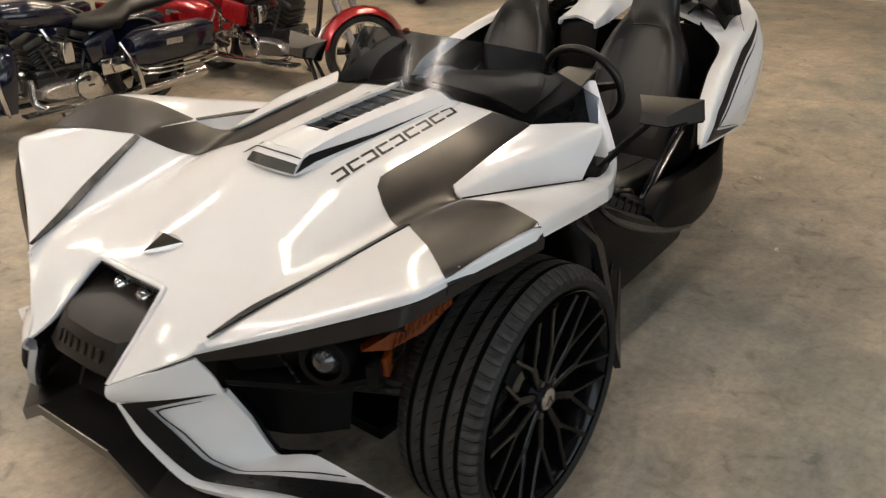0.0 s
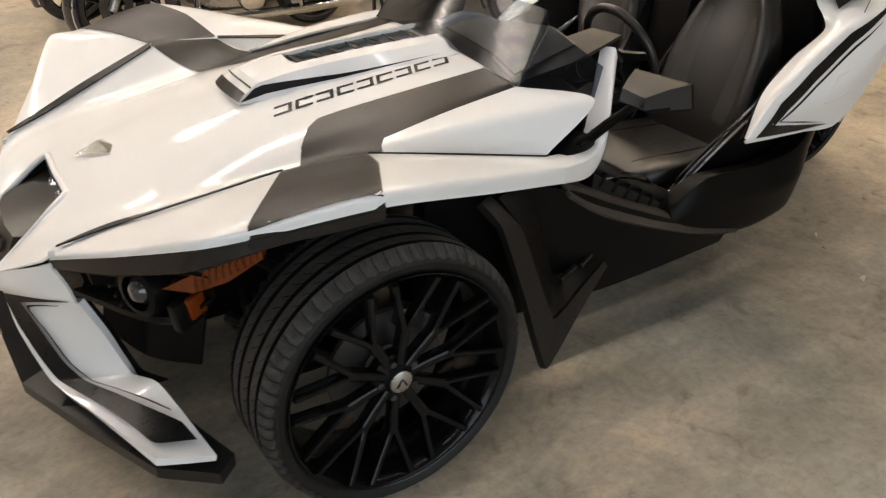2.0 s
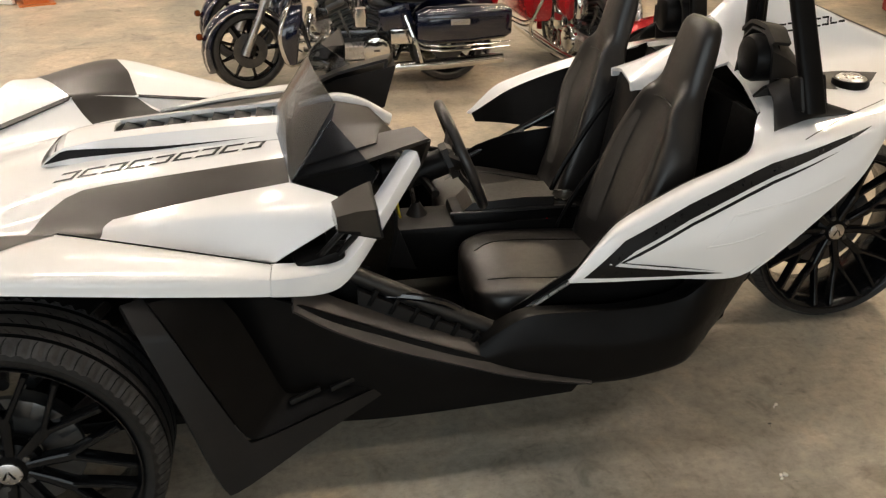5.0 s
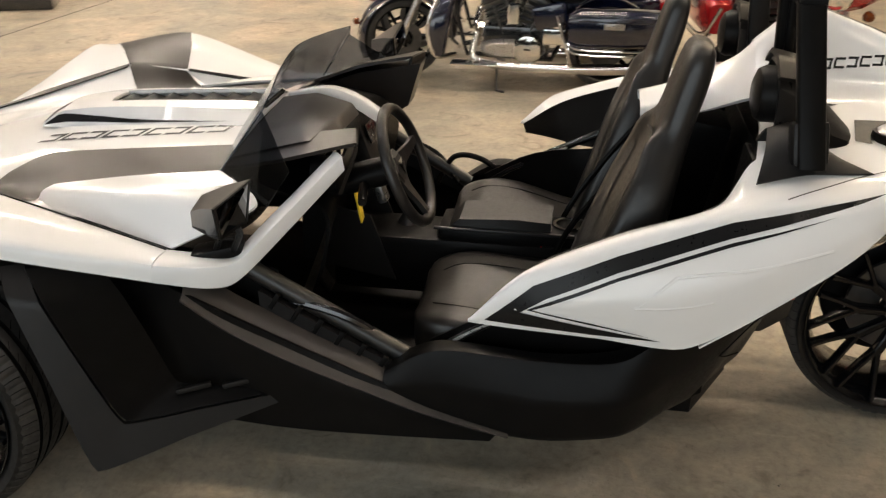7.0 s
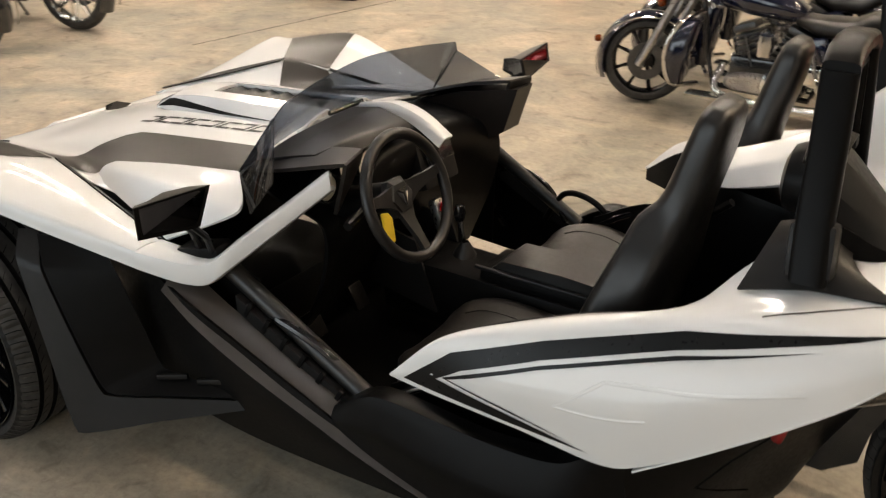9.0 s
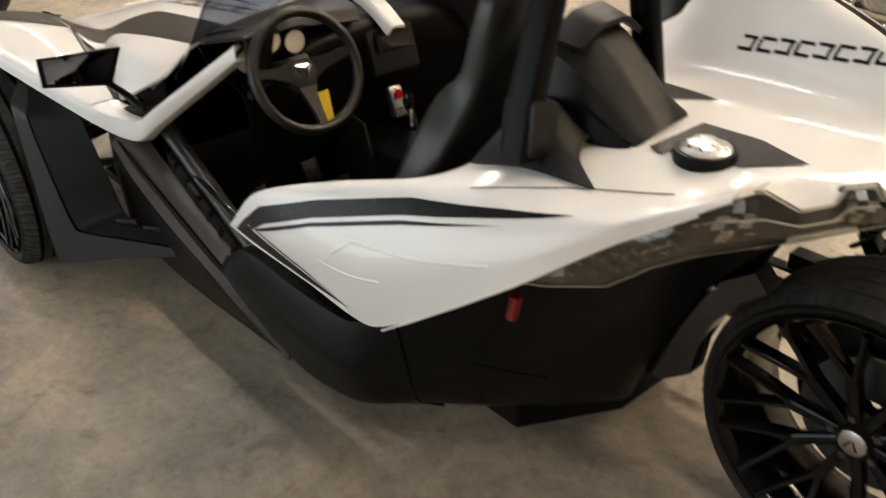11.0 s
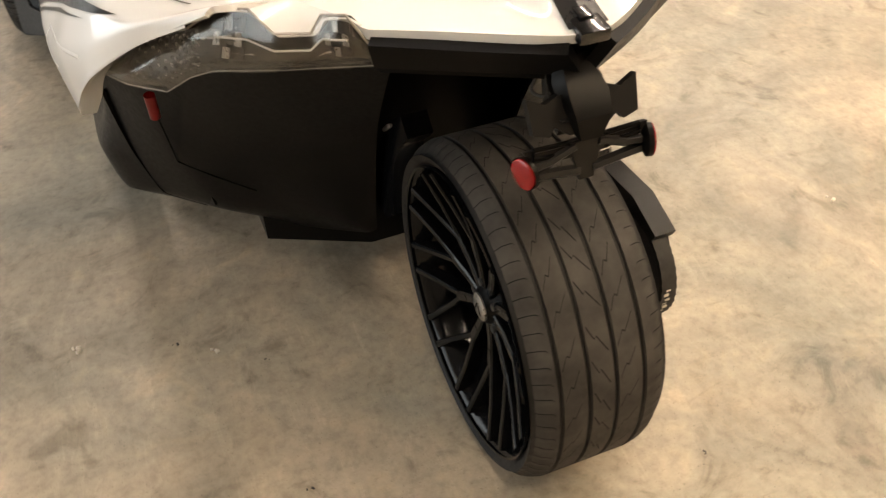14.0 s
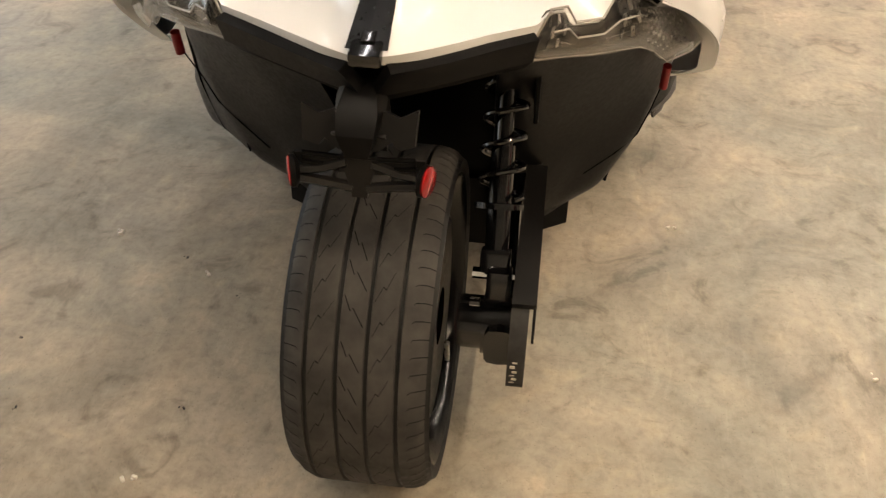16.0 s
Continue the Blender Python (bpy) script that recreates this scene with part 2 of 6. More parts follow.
def patch(rows, n=6, m=6, thick=0.005, tens=(1.0, 1.0), bm=None):
    """A curved panel through rows of control points, with thickness below it."""
    g = cr(np.asarray(rows, float), n, tens[0])
    g = np.swapaxes(cr(np.swapaxes(g, 0, 1), m, tens[1]), 0, 1)
    nu, nv = g.shape[:2]
    du, dv = np.gradient(g, axis=0), np.gradient(g, axis=1)
    nor = np.cross(du, dv)
    nor /= np.linalg.norm(nor, axis=2, keepdims=True) + 1e-9
    if nor[..., 2].mean() < 0:
        nor = -nor
    bm = bm or bmesh.new()
    top = [[bm.verts.new(g[i, j]) for j in range(nv)] for i in range(nu)]
    for i in range(nu - 1):
        for j in range(nv - 1):
            bm.faces.new((top[i][j], top[i + 1][j], top[i + 1][j + 1], top[i][j + 1]))
    if thick:
        low = [[bm.verts.new(g[i, j] - nor[i, j] * thick) for j in range(nv)] for i in range(nu)]
        for i in range(nu - 1):
            for j in range(nv - 1):
                bm.faces.new((low[i][j], low[i][j + 1], low[i + 1][j + 1], low[i + 1][j]))
        ring = [(i, 0) for i in range(nu)] + [(nu - 1, j) for j in range(1, nv)] + [(i, nv - 1) for i in range(nu - 2, -1, -1)] + [(0, j) for j in range(nv - 2, 0, -1)]
        for (a, b), (c, d) in zip(ring, ring[1:] + ring[:1]):
            bm.faces.new((top[a][b], top[c][d], low[c][d], low[a][b]))
    bmesh.ops.remove_doubles(bm, verts=bm.verts, dist=0.0003)
    return bm


def box(bm, centre, size, rot=(0, 0, 0), bevel=0.0, seg=2):
    r = bmesh.ops.create_cube(bm, size=1.0)
    vs = r["verts"]
    m = pose(*centre, *rot) @ Matrix.Diagonal((*size, 1))
    bmesh.ops.transform(bm, matrix=m, verts=vs)
    if bevel:
        es = list({e for v in vs for e in v.link_edges})
        bmesh.ops.bevel(bm, geom=es, offset=bevel, segments=seg, affect="EDGES", profile=0.6)
    return bm


def tube(bm, pts, r, seg=10, closed=False, smooth=0):
    """A round bar along points; r may be a list."""
    pts = np.asarray(pts, float)
    if smooth:
        pts = cr(pts, smooth)
    n = len(pts)
    rs = np.interp(np.linspace(0, 1, n), np.linspace(0, 1, len(r)), r) if isinstance(r, (list, tuple)) else [r] * n
    rings, ref = [], None
    for i in range(n):
        a, b = (pts[i - 1], pts[(i + 1) % n]) if closed else (pts[max(i - 1, 0)], pts[min(i + 1, n - 1)])
        d = Vector(b - a).normalized()
        if ref is None:
            ref = d.orthogonal().normalized()
        ref = (ref - d * ref.dot(d)).normalized()
        s = d.cross(ref)
        rings.append([bm.verts.new(Vector(pts[i]) + (ref * math.cos(k * 2 * math.pi / seg) + s * math.sin(k * 2 * math.pi / seg)) * rs[i]) for k in range(seg)])
    for i in range(n if closed else n - 1):
        p, q = rings[i], rings[(i + 1) % n]
        for k in range(seg):
            bm.faces.new((p[k], p[(k + 1) % seg], q[(k + 1) % seg], q[k]))
    if not closed:
        bm.faces.new(rings[0][::-1])
        bm.faces.new(rings[-1])
    return bm


def lathe(bm, prof, seg=48, m=None, dent=None, cap=False):
    """Turn a profile of (radius, along y) about the y axis. dent(k, j): change of radius."""
    m = m or Matrix()
    rings = []
    for k, (r, a) in enumerate(prof):
        rings.append([bm.verts.new(m @ Vector(((r + (dent(k, j) if dent else 0)) * math.cos(j * 2 * math.pi / seg), a, (r + (dent(k, j) if dent else 0)) * math.sin(j * 2 * math.pi / seg)))) for j in range(seg)])
    for p, q in zip(rings, rings[1:]):
        for j in range(seg):
            bm.faces.new((p[j], p[(j + 1) % seg], q[(j + 1) % seg], q[j]))
    if cap:
        bm.faces.new(rings[0])
        bm.faces.new(rings[-1][::-1])
    return bm


def prism(bm, poly, vec):
    """A solid slab: the flat polygon poly pushed along vec."""
    a = [bm.verts.new(p) for p in poly]
    b = [bm.verts.new(Vector(p) + Vector(vec)) for p in poly]
    bm.faces.new(a)
    bm.faces.new(b[::-1])
    for i in range(len(a)):
        j = (i + 1) % len(a)
        bm.faces.new((a[i], a[j], b[j], b[i]))
    return bm


def softened(bm, width=0.004, seg=2, angle=25):
    es = [e for e in bm.edges if len(e.link_faces) == 2 and e.calc_face_angle(0) > radians(angle)]
    bmesh.ops.bevel(bm, geom=es, offset=width, segments=seg, affect="EDGES", profile=0.6, clamp_overlap=True)
    return bm


def loft(bm, rings, cap=True):
    """Skin over closed rings with the same count of points."""
    vs = [[bm.verts.new(p) for p in r] for r in rings]
    n = len(vs[0])
    for p, q in zip(vs, vs[1:]):
        for k in range(n):
            bm.faces.new((p[k], p[(k + 1) % n], q[(k + 1) % n], q[k]))
    if cap:
        bm.faces.new(vs[0][::-1])
        bm.faces.new(vs[-1])
    return bm


def oval(centre, u, v, hw, hd, n=20, power=3.0):
    """A superellipse ring in the plane of u and v."""
    c, u, v = Vector(centre), Vector(u), Vector(v)
    out = []
    for k in range(n):
        a = 2 * math.pi * k / n
        ca, sa = math.cos(a), math.sin(a)
        out.append(c + u * hw * math.copysign(abs(ca) ** (2 / power), ca) + v * hd * math.copysign(abs(sa) ** (2 / power), sa))
    return out


def tree_of(*obs):
    from mathutils import bvhtree
    vs, fs = [], []
    for ob in obs:
        o = len(vs)
        vs += [v.co.copy() for v in ob.data.vertices]
        fs += [[o + i for i in p.vertices] for p in ob.data.polygons]
    return bvhtree.BVHTree.FromPolygons(vs, fs)


def decal(polys, tree, axis="z", lift=0.0015, cell=0.02):
    """Thin film cut to flat outlines and laid on a surface, seen from above ('z'), from the left ('y') or from the front ('x')."""
    bm = bmesh.new()
    for poly in polys:
        b2 = bmesh.new()
        f = b2.faces.new([b2.verts.new((p[0], p[1], 0)) for p in poly])
        xs, ys = [p[0] for p in poly], [p[1] for p in poly]
        for ax, lo, hi in ((0, min(xs), max(xs)), (1, min(ys), max(ys))):
            k = int((hi - lo) / cell)
            for i in range(1, k + 1):
                co, no = [0, 0, 0], [0, 0, 0]
                co[ax], no[ax] = lo + (hi - lo) * i / (k + 1), 1
                bmesh.ops.bisect_plane(b2, geom=b2.verts[:] + b2.edges[:] + b2.faces[:], plane_co=co, plane_no=no)
        keep = {}
        for v in b2.verts:
            if axis == "x":
                org, d = Vector((-3, v.co.x, v.co.y)), Vector((1, 0, 0))
            else:
                org, d = (Vector((v.co.x, v.co.y, 3)), Vector((0, 0, -1))) if axis == "z" else (Vector((v.co.x, -3, v.co.y)), Vector((0, 1, 0)))
            hit, nor, _, _ = tree.ray_cast(org, d)
            if hit:
                keep[v] = bm.verts.new(hit + (nor if nor.dot(d) < 0 else -nor) * lift)
        for f in b2.faces:
            if all(v in keep for v in f.verts):
                bm.faces.new([keep[v] for v in f.verts])
        b2.free()
    return bm


def thing(name, label, category, at=(0, 0, 0), group="", rz=0.0):
    e = new(name)
    e.location, e.rotation_euler = at, (0, 0, radians(rz))
    e.empty_display_size = 0.1
    return tagged(e, label, category, group)


# ---- the hall ----
X0, X1, Y0, Y1 = -11.0, 9.0, -6.5, 10.0
bm = bmesh.new()
box(bm, ((X0 + X1) / 2, (Y0 + Y1) / 2, -0.10), (X1 - X0, Y1 - Y0, 0.20))
tagged(part("floor", bm, CONCRETE), "stained sealed concrete shop floor", "floor", kind="structure")
# walls out of view, added to close the hall and bounce the lamp light
for nm, c, s in (("wall_west", (X0 - 0.1, (Y0 + Y1) / 2, CEILING / 2), (0.2, Y1 - Y0, CEILING)), ("wall_east", (X1 + 0.1, (Y0 + Y1) / 2, CEILING / 2), (0.2, Y1 - Y0, CEILING)),
                 ("wall_south", ((X0 + X1) / 2, Y0 - 0.1, CEILING / 2), (X1 - X0 + 0.4, 0.2, CEILING)), ("wall_north", ((X0 + X1) / 2, Y1 + 0.1, CEILING / 2), (X1 - X0 + 0.4, 0.2, CEILING))):
    bm = bmesh.new()
    box(bm, c, s)
    tagged(part(nm, bm, WALLM), "unseen pale hall wall added for bounced light", "wall", kind="structure")
bm = bmesh.new()
box(bm, ((X0 + X1) / 2, (Y0 + Y1) / 2, CEILING + 0.1), (X1 - X0 + 0.4, Y1 - Y0 + 0.4, 0.2))
tagged(part("ceiling", bm, CEILM), "plain dark grey hall ceiling", "ceiling", kind="structure")
win = thing("window_1", "wide glazed shop front with white frames letting in daylight", "window", (-2.6, Y0, 1.75))
win["kind"] = "structure"
bm = bmesh.new()
for k in range(9):
    box(bm, (-5.84 + 1.46 * k, .03, 0), (.07, .06, 3.0), (0, 0, 0), .008)
for wz in (-1.5, -.4, 1.5):
    box(bm, (0, .03, wz), (11.75, .055, .07), (0, 0, 0), .008)
part("window_frame", bm, DOORM, win)
GLOW = {}
for sx, sy in STRIPS:
    fx = thing("ceiling_strip_lamp", "long glowing white ceiling strip lamp", "lamp", (sx, sy, CEILING), "ceiling strip lamps")
    bm = bmesh.new()
    box(bm, (0, 0, -0.012), (2.34, 0.10, 0.024), bevel=0.006)
    part("housing", bm, DOORM, fx)
    watts = LAMP_POWER * (0.16 if sy < -2 else 0.42 if sy < 0 else 1.35 if sy < 4 else 2.3 if sx < 0 else 1.2) * ((1.8 if sy < 0 else 1.4) if sx > 4 else 1.0)
    warm = ((1.0, 0.88, 0.74) if sx > 2 else (0.98, 0.97, 1.0)) if sy < 0 else (1.0, 0.82, 0.60) if sx > 2 else (1.0, 0.88, 0.76)
    if (watts, warm) not in GLOW:
        GLOW[watts, warm] = tube_mat("lit_tube", watts, warm)
    bm = bmesh.new()
    box(bm, (0, 0, -0.031), (2.28, 0.07, 0.014))
    part("tube", bm, GLOW[watts, warm], fx, "glowing tube")

# ---- the three-wheeler: nose along -x, wheels on the floor ----
car = thing("three_wheel_roadster", "open white three-wheeled roadster with dark satin bands", "vehicle")

# hood with its valleys and the crests of the fenders
side_rows = [
    [(-.752, -.200, .491), (-.722, -.265, .525), (-.690, -.335, .562), (-.655, -.400, .598), (-.637, -.430, .625)],
    [(-.635, -.195, .585), (-.630, -.260, .612), (-.600, -.340, .635), (-.560, -.420, .650), (-.540, -.465, .672)],
    [(-.535, -.180, .657), (-.520, -.260, .662), (-.490, -.360, .670), (-.460, -.440, .670), (-.440, -.505, .700)],
    [(-.400, -.205, .684), (-.380, -.290, .686), (-.360, -.380, .688), (-.340, -.460, .688), (-.320, -.555, .737)],
    [(-.200, -.225, .738), (-.190, -.320, .733), (-.180, -.400, .722), (-.170, -.475, .710), (-.130, -.630, .800)],
    [(.030, -.240, .790), (.030, -.330, .778), (.030, -.420, .757), (.030, -.490, .733), (.100, -.630, .797)],
    [(.300, -.245, .822), (.300, -.330, .812), (.300, -.420, .795), (.260, -.520, .765), (.260, -.600, .735)],
]
side_rows.append([(.700, -.250, .862), (.700, -.330, .855), (.700, -.420, .843), (.705, -.485, .829), (.680, -.620, .730)])
mid_half = [[(-.530, 0, .656), (-.532, -.10, .657)], [(-.400, 0, .692), (-.400, -.11, .690)], [(-.200, 0, .748), (-.200, -.12, .745)],
            [(.030, 0, .800), (.030, -.13, .799)], [(.300, 0, .836), (.300, -.13, .834)], [(.700, 0, .873), (.700, -.13, .871)]]


def mirrored(p):
    return (p[0], -p[1], p[2])


# the middle shares its edge curves with the sides
edge_curve = cr([r[0] for r in side_rows], 8, 0.9)[16:]
mid_curve = cr(mid_half, 8, 0.9)
mid_rows = [[mirrored(e), mirrored(h[1]), h[0], h[1], e] for h, e in zip(mid_curve, edge_curve)]
bm = bmesh.new()
patch(mid_rows, 1, 6, 0.0, bm=bm)
for sgn in (1, -1):
    patch([[(p[0], sgn * p[1], p[2]) for p in r] for r in side_rows], 8, 6, 0.0, tens=(0.9, 0.85), bm=bm)
bmesh.ops.remove_doubles(bm, verts=bm.verts, dist=0.004)
inner_verts = [v for v in bm.verts if not v.is_boundary]
for _ in range(10):
    bmesh.ops.smooth_vert(bm, verts=inner_verts, factor=0.5, use_axis_x=True, use_axis_y=True, use_axis_z=True)
bmesh.ops.recalc_face_normals(bm, faces=bm.faces)
if sum(f.normal.z for f in bm.faces) < 0:
    bmesh.ops.reverse_faces(bm, faces=bm.faces)
bmesh.ops.solidify(bm, geom=bm.faces[:], thickness=0.006)
hood = part("hood", bm, WHITE, car, "glossy pearl white moulded hood", sharp=50)
# nose cheeks under the hood's front edge
bm = patch([[(-.752, -.200, .489), (-.722, -.265, .523), (-.680, -.345, .558), (-.637, -.412, .592)],
            [(-.757, -.198, .466), (-.718, -.282, .489), (-.668, -.365, .515), (-.612, -.440, .538)],
            [(-.742, -.198, .441), (-.700, -.290, .457), (-.655, -.375, .473), (-.600, -.458, .490)]], 4, 5, 0.008)
both("nose_cheek", bm, WHITE, car)
# front fenders
fender_rows = [
    [(-.640, -.430, .632), (-.640, -.428, .625), (-.639, -.424, .614), (-.637, -.410, .598)],
    [(-.500, -.485, .683), (-.505, -.575, .700), (-.512, -.660, .714), (-.518, -.664, .697)],
    [(-.360, -.545, .729), (-.380, -.720, .776), (-.408, -.868, .810), (-.411, -.879, .787)],
    [(-.114, -.635, .805), (-.215, -.780, .822), (-.303, -.893, .818), (-.307, -.904, .793)],
    [(.119, -.628, .798), (.060, -.800, .848), (-.018, -.958, .862), (-.020, -.974, .828)],
    [(.380, -.672, .757), (.370, -.765, .785), (.350, -.872, .780), (.352, -.885, .738)],
    [(.645, -.716, .713), (.642, -.758, .719), (.640, -.800, .712), (.638, -.808, .668)],
]
bm = patch(fender_rows, 8, 6, 0.008, tens=(0.7, 0.75))
fend_l, fend_r = both("fender", bm, WHITE, car, "white angular fender over the front wheel", sharp=28)
# fender tails that turn up into the cowl posts
bm = patch([[(.646, -.716, .713), (.644, -.760, .718), (.641, -.802, .711), (.639, -.808, .667), (.640, -.770, .655)],
            [(.735, -.692, .698), (.740, -.730, .703), (.745, -.765, .695), (.745, -.768, .640), (.74, -.730, .625)],
            [(.800, -.668, .695), (.812, -.705, .703), (.818, -.735, .697), (.812, -.738, .640), (.80, -.700, .625)],
            [(.850, -.638, .745), (.868, -.668, .752), (.882, -.700, .748), (.880, -.702, .697), (.865, -.665, .685)],
            [(1.020, -.485, .912), (1.032, -.500, .918), (1.050, -.520, .916), (1.058, -.525, .880), (1.045, -.490, .868)]], 6, 4, 0.012, tens=(0.75, 0.6))
both("cowl_post", bm, WHITE, car, "white upturned fender tail", sharp=30)
# inner walls of the fenders down to the hood
bm = patch([[(-.30, -.570, .745), (-.28, -.54, .70)], [(-.114, -.634, .800), (-.10, -.575, .715)], [(.119, -.629, .793), (.12, -.575, .70)], [(.380, -.672, .752), (.37, -.62, .68)], [(.645, -.716, .708), (.64, -.69, .66)]], 5, 3, 0.005)
both("fender_inner", bm, WHITE, car)
# white flanks beside the hood bands
bm = patch([[(.236, -.514, .779), (.450, -.500, .812), (.705, -.480, .838)],
            [(.214, -.540, .768), (.500, -.605, .806), (.862, -.652, .824)],
            [(.212, -.572, .744), (.430, -.642, .731), (.650, -.708, .712)]], 10, 8, 0.008, tens=(0.8, 0.9))
flank_l, flank_r = both("hood_flank", bm, WHITE, car, "white side panel of the hood", sharp=40)
def on_rows(rows, u, v):
    """A place on a panel's control rows, u down the rows and v across them."""
    r = np.array(rows, float)
    i = min(int(u), len(r) - 2)
    row = r[i] * (1 - (u - i)) + r[i + 1] * (u - i)
    j = min(int(v), row.shape[0] - 2)
    return row[j] * (1 - (v - j)) + row[j + 1] * (v - j)


def film_on(rows, edge_a, edge_b, lift):
    """A strip of film between two edges given as (u, v) on the control rows."""
    g = [[on_rows(rows, *a), on_rows(rows, *b)] for a, b in zip(edge_a, edge_b)]
    bmx = patch(g, 5, 2, 0.0, tens=(0.5, 1.0))
    for v in bmx.verts:
        v.co += Vector(lift)
    return bmx


# raised scoop with louvres
scoop_rows = [[(-.025, .125, .798), (-.030, .060, .799), (-.030, -.060, .799), (-.025, -.125, .798)],
              [(.000, .118, .822), (-.004, .060, .826), (-.004, -.060, .826), (.000, -.118, .822)],
              [(.045, .105, .846), (.040, .055, .852), (.040, -.055, .852), (.045, -.105, .846)]]
bm = patch(scoop_rows, 4, 5, 0.006)
scoop_front = part("scoop_front", bm, WHITE, car, "white rounded front lip of the hood scoop", sharp=60)
bm = film_on(scoop_rows, [(.12, v) for v in (0, 1, 2, 3)], [(1.05, v) for v in (0, 1, 2, 3)], (-.0035, 0, .0025))
part("scoop_band", bm, DECAL, car)
bm = film_on(scoop_rows, [(1.45, v) for v in (0, 1, 2, 3)], [(1.56, v) for v in (0, 1, 2, 3)], (-.0035, 0, .0025))
part("scoop_pinstripe", bm, DECAL, car)
for sgn in (1, -1):
    bm = patch([[(.045, sgn * .105, .846), (.040, sgn * .062, .852)], [(.180, sgn * .112, .868), (.180, sgn * .062, .872)],
                [(.420, sgn * .118, .884), (.420, sgn * .066, .890)], [(.690, sgn * .125, .895), (.690, sgn * .075, .902)]], 5, 3, 0.012)
    part("scoop_rail", bm, WHITE, car)
    bm = patch([[(-.025, sgn * .126, .797), (.043, sgn * .106, .846)], [(.180, sgn * .150, .811), (.180, sgn * .112, .868)],
                [(.420, sgn * .172, .838), (.420, sgn * .118, .884)], [(.690, sgn * .200, .868), (.690, sgn * .125, .895)]], 5, 3, 0.006)
    sc = part("scoop_side", bm, WHITE, car)
    # dark tapering stripe and its fine companion line
    t = tree_of(sc)
    z0 = [(-.020, sgn * .124), (.060, sgn * .139 - sgn * .012), (.30, sgn * .151), (.640, sgn * .178), (.30, sgn * .143), (.16, sgn * .126), (.055, sgn * .112), (.030, sgn * .112)]
    part("scoop_stripe", decal([z0], t), DECAL, car)
bm = patch([[(.040, .062, .851), (.035, 0, .853), (.040, -.062, .851)], [(.110, .062, .862), (.110, 0, .864), (.110, -.062, .862)], [(.185, .062, .870), (.180, 0, .872), (.185, -.062, .870)]], 3, 3, 0.01)
part("scoop_lip", bm, WHITE, car)
bm = bmesh.new()
box(bm, (.44, 0, .842), (.52, .13, .01), (0, -3.2, 0))
part("louvre_tray", bm, PLASTIC, car)
part("scoop_crossbar", tube(bmesh.new(), [(.700, -.085, .893), (.700, .085, .893)], .008, 10), GLOSSY, car)
both("bay_wall", patch([[(.28, -.600, .690), (.60, -.640, .690), (.90, -.640, .640)], [(.28, -.600, .260), (.60, -.640, .260), (.90, -.640, .250)]], 3, 3, .006), PLASTIC, car)
for k in range(7):
    bm = bmesh.new()
    box(bm, (.225 + .068 * k, 0, .858 + .0042 * k), (.050, .128, .004), (0, 16, 0), 0.0015)
    part("louvre_slat", bm, SKIRT, car)

# dark bands and film stripes
hood_tree = tree_of(hood)


def rounded(poly, r=0.03, n=4):
    """Round every corner of a flat outline."""
    out = []
    for i, p in enumerate(poly):
        a, b = Vector(poly[i - 1]), Vector(poly[(i + 1) % len(poly)])
        p = Vector(p)
        da, db = (a - p), (b - p)
        ra = min(r, da.length * .45, db.length * .45)
        s, e = p + da.normalized() * ra, p + db.normalized() * ra
        for k in range(n + 1):
            u = k / n
            q = s * (1 - u) ** 2 + p * 2 * u * (1 - u) + e * u * u
            out.append((q.x, q.y))
    return out


band = [(-.004, -.489), (.035, -.415), (.085, -.352), (.130, -.325), (.200, -.322), (.430, -.325), (.695, -.330), (.703, -.482), (.47, -.498), (.300, -.510), (.240, -.519), (.213, -.542), (.208, -.572), (.150, -.60), (.10, -.56)]
both("hood_band", decal([band], hood_tree, lift=.0018), WRAP, car, "dark satin band along the hood")
fend_tree = tree_of(fend_l, hood)
fband = [(-.114, -.634), (-.215, -.780), (-.303, -.893), (-.306, -.9025), (-.16, -.938), (-.022, -.971), (-.016, -.956), (.062, -.800), (.122, -.628), (.20, -.578), (.206, -.560), (.10, -.520), (-.002, -.487), (-.06, -.56)]
both("fender_band", decal([fband], fend_tree, lift=.0022), WRAP, car, "dark satin band across the fender")
bm = patch([[(-.3085, -.906, .796), (-.310, -.906, .776)], [(-.16, -.944, .810), (-.16, -.944, .786)], [(-.021, -.9765, .829), (-.020, -.974, .802)]], 4, 2, 0.006)
both("band_lip", bm, WRAP, car)
both("band_edge", film_on(fender_rows, [(3, 1.97), (3.33, 1.97), (3.67, 1.97), (4, 1.97)], [(3, 3), (3.33, 3), (3.67, 3), (4, 3)], (0, -.007, -.001)), WRAP, car)
bm = patch([[(-.622, -.447, .652), (-.617, -.438, .650)], [(-.50, -.492, .692), (-.500, -.462, .686)], [(-.36, -.550, .739), (-.362, -.520, .726)], [(-.114, -.640, .812), (-.118, -.616, .803)]], 6, 2, .004)
both("crest_stripe", bm, DECAL, car)
bm = patch([[(.125, -.634, .805), (.127, -.624, .800)], [(.382, -.678, .764), (.384, -.667, .757)], [(.642, -.722, .719), (.644, -.713, .714)]], 6, 2, .004)
both("fender_seam", bm, DECAL, car)
# lettering on the hood as slanted bars, nine to a side
wmark = []
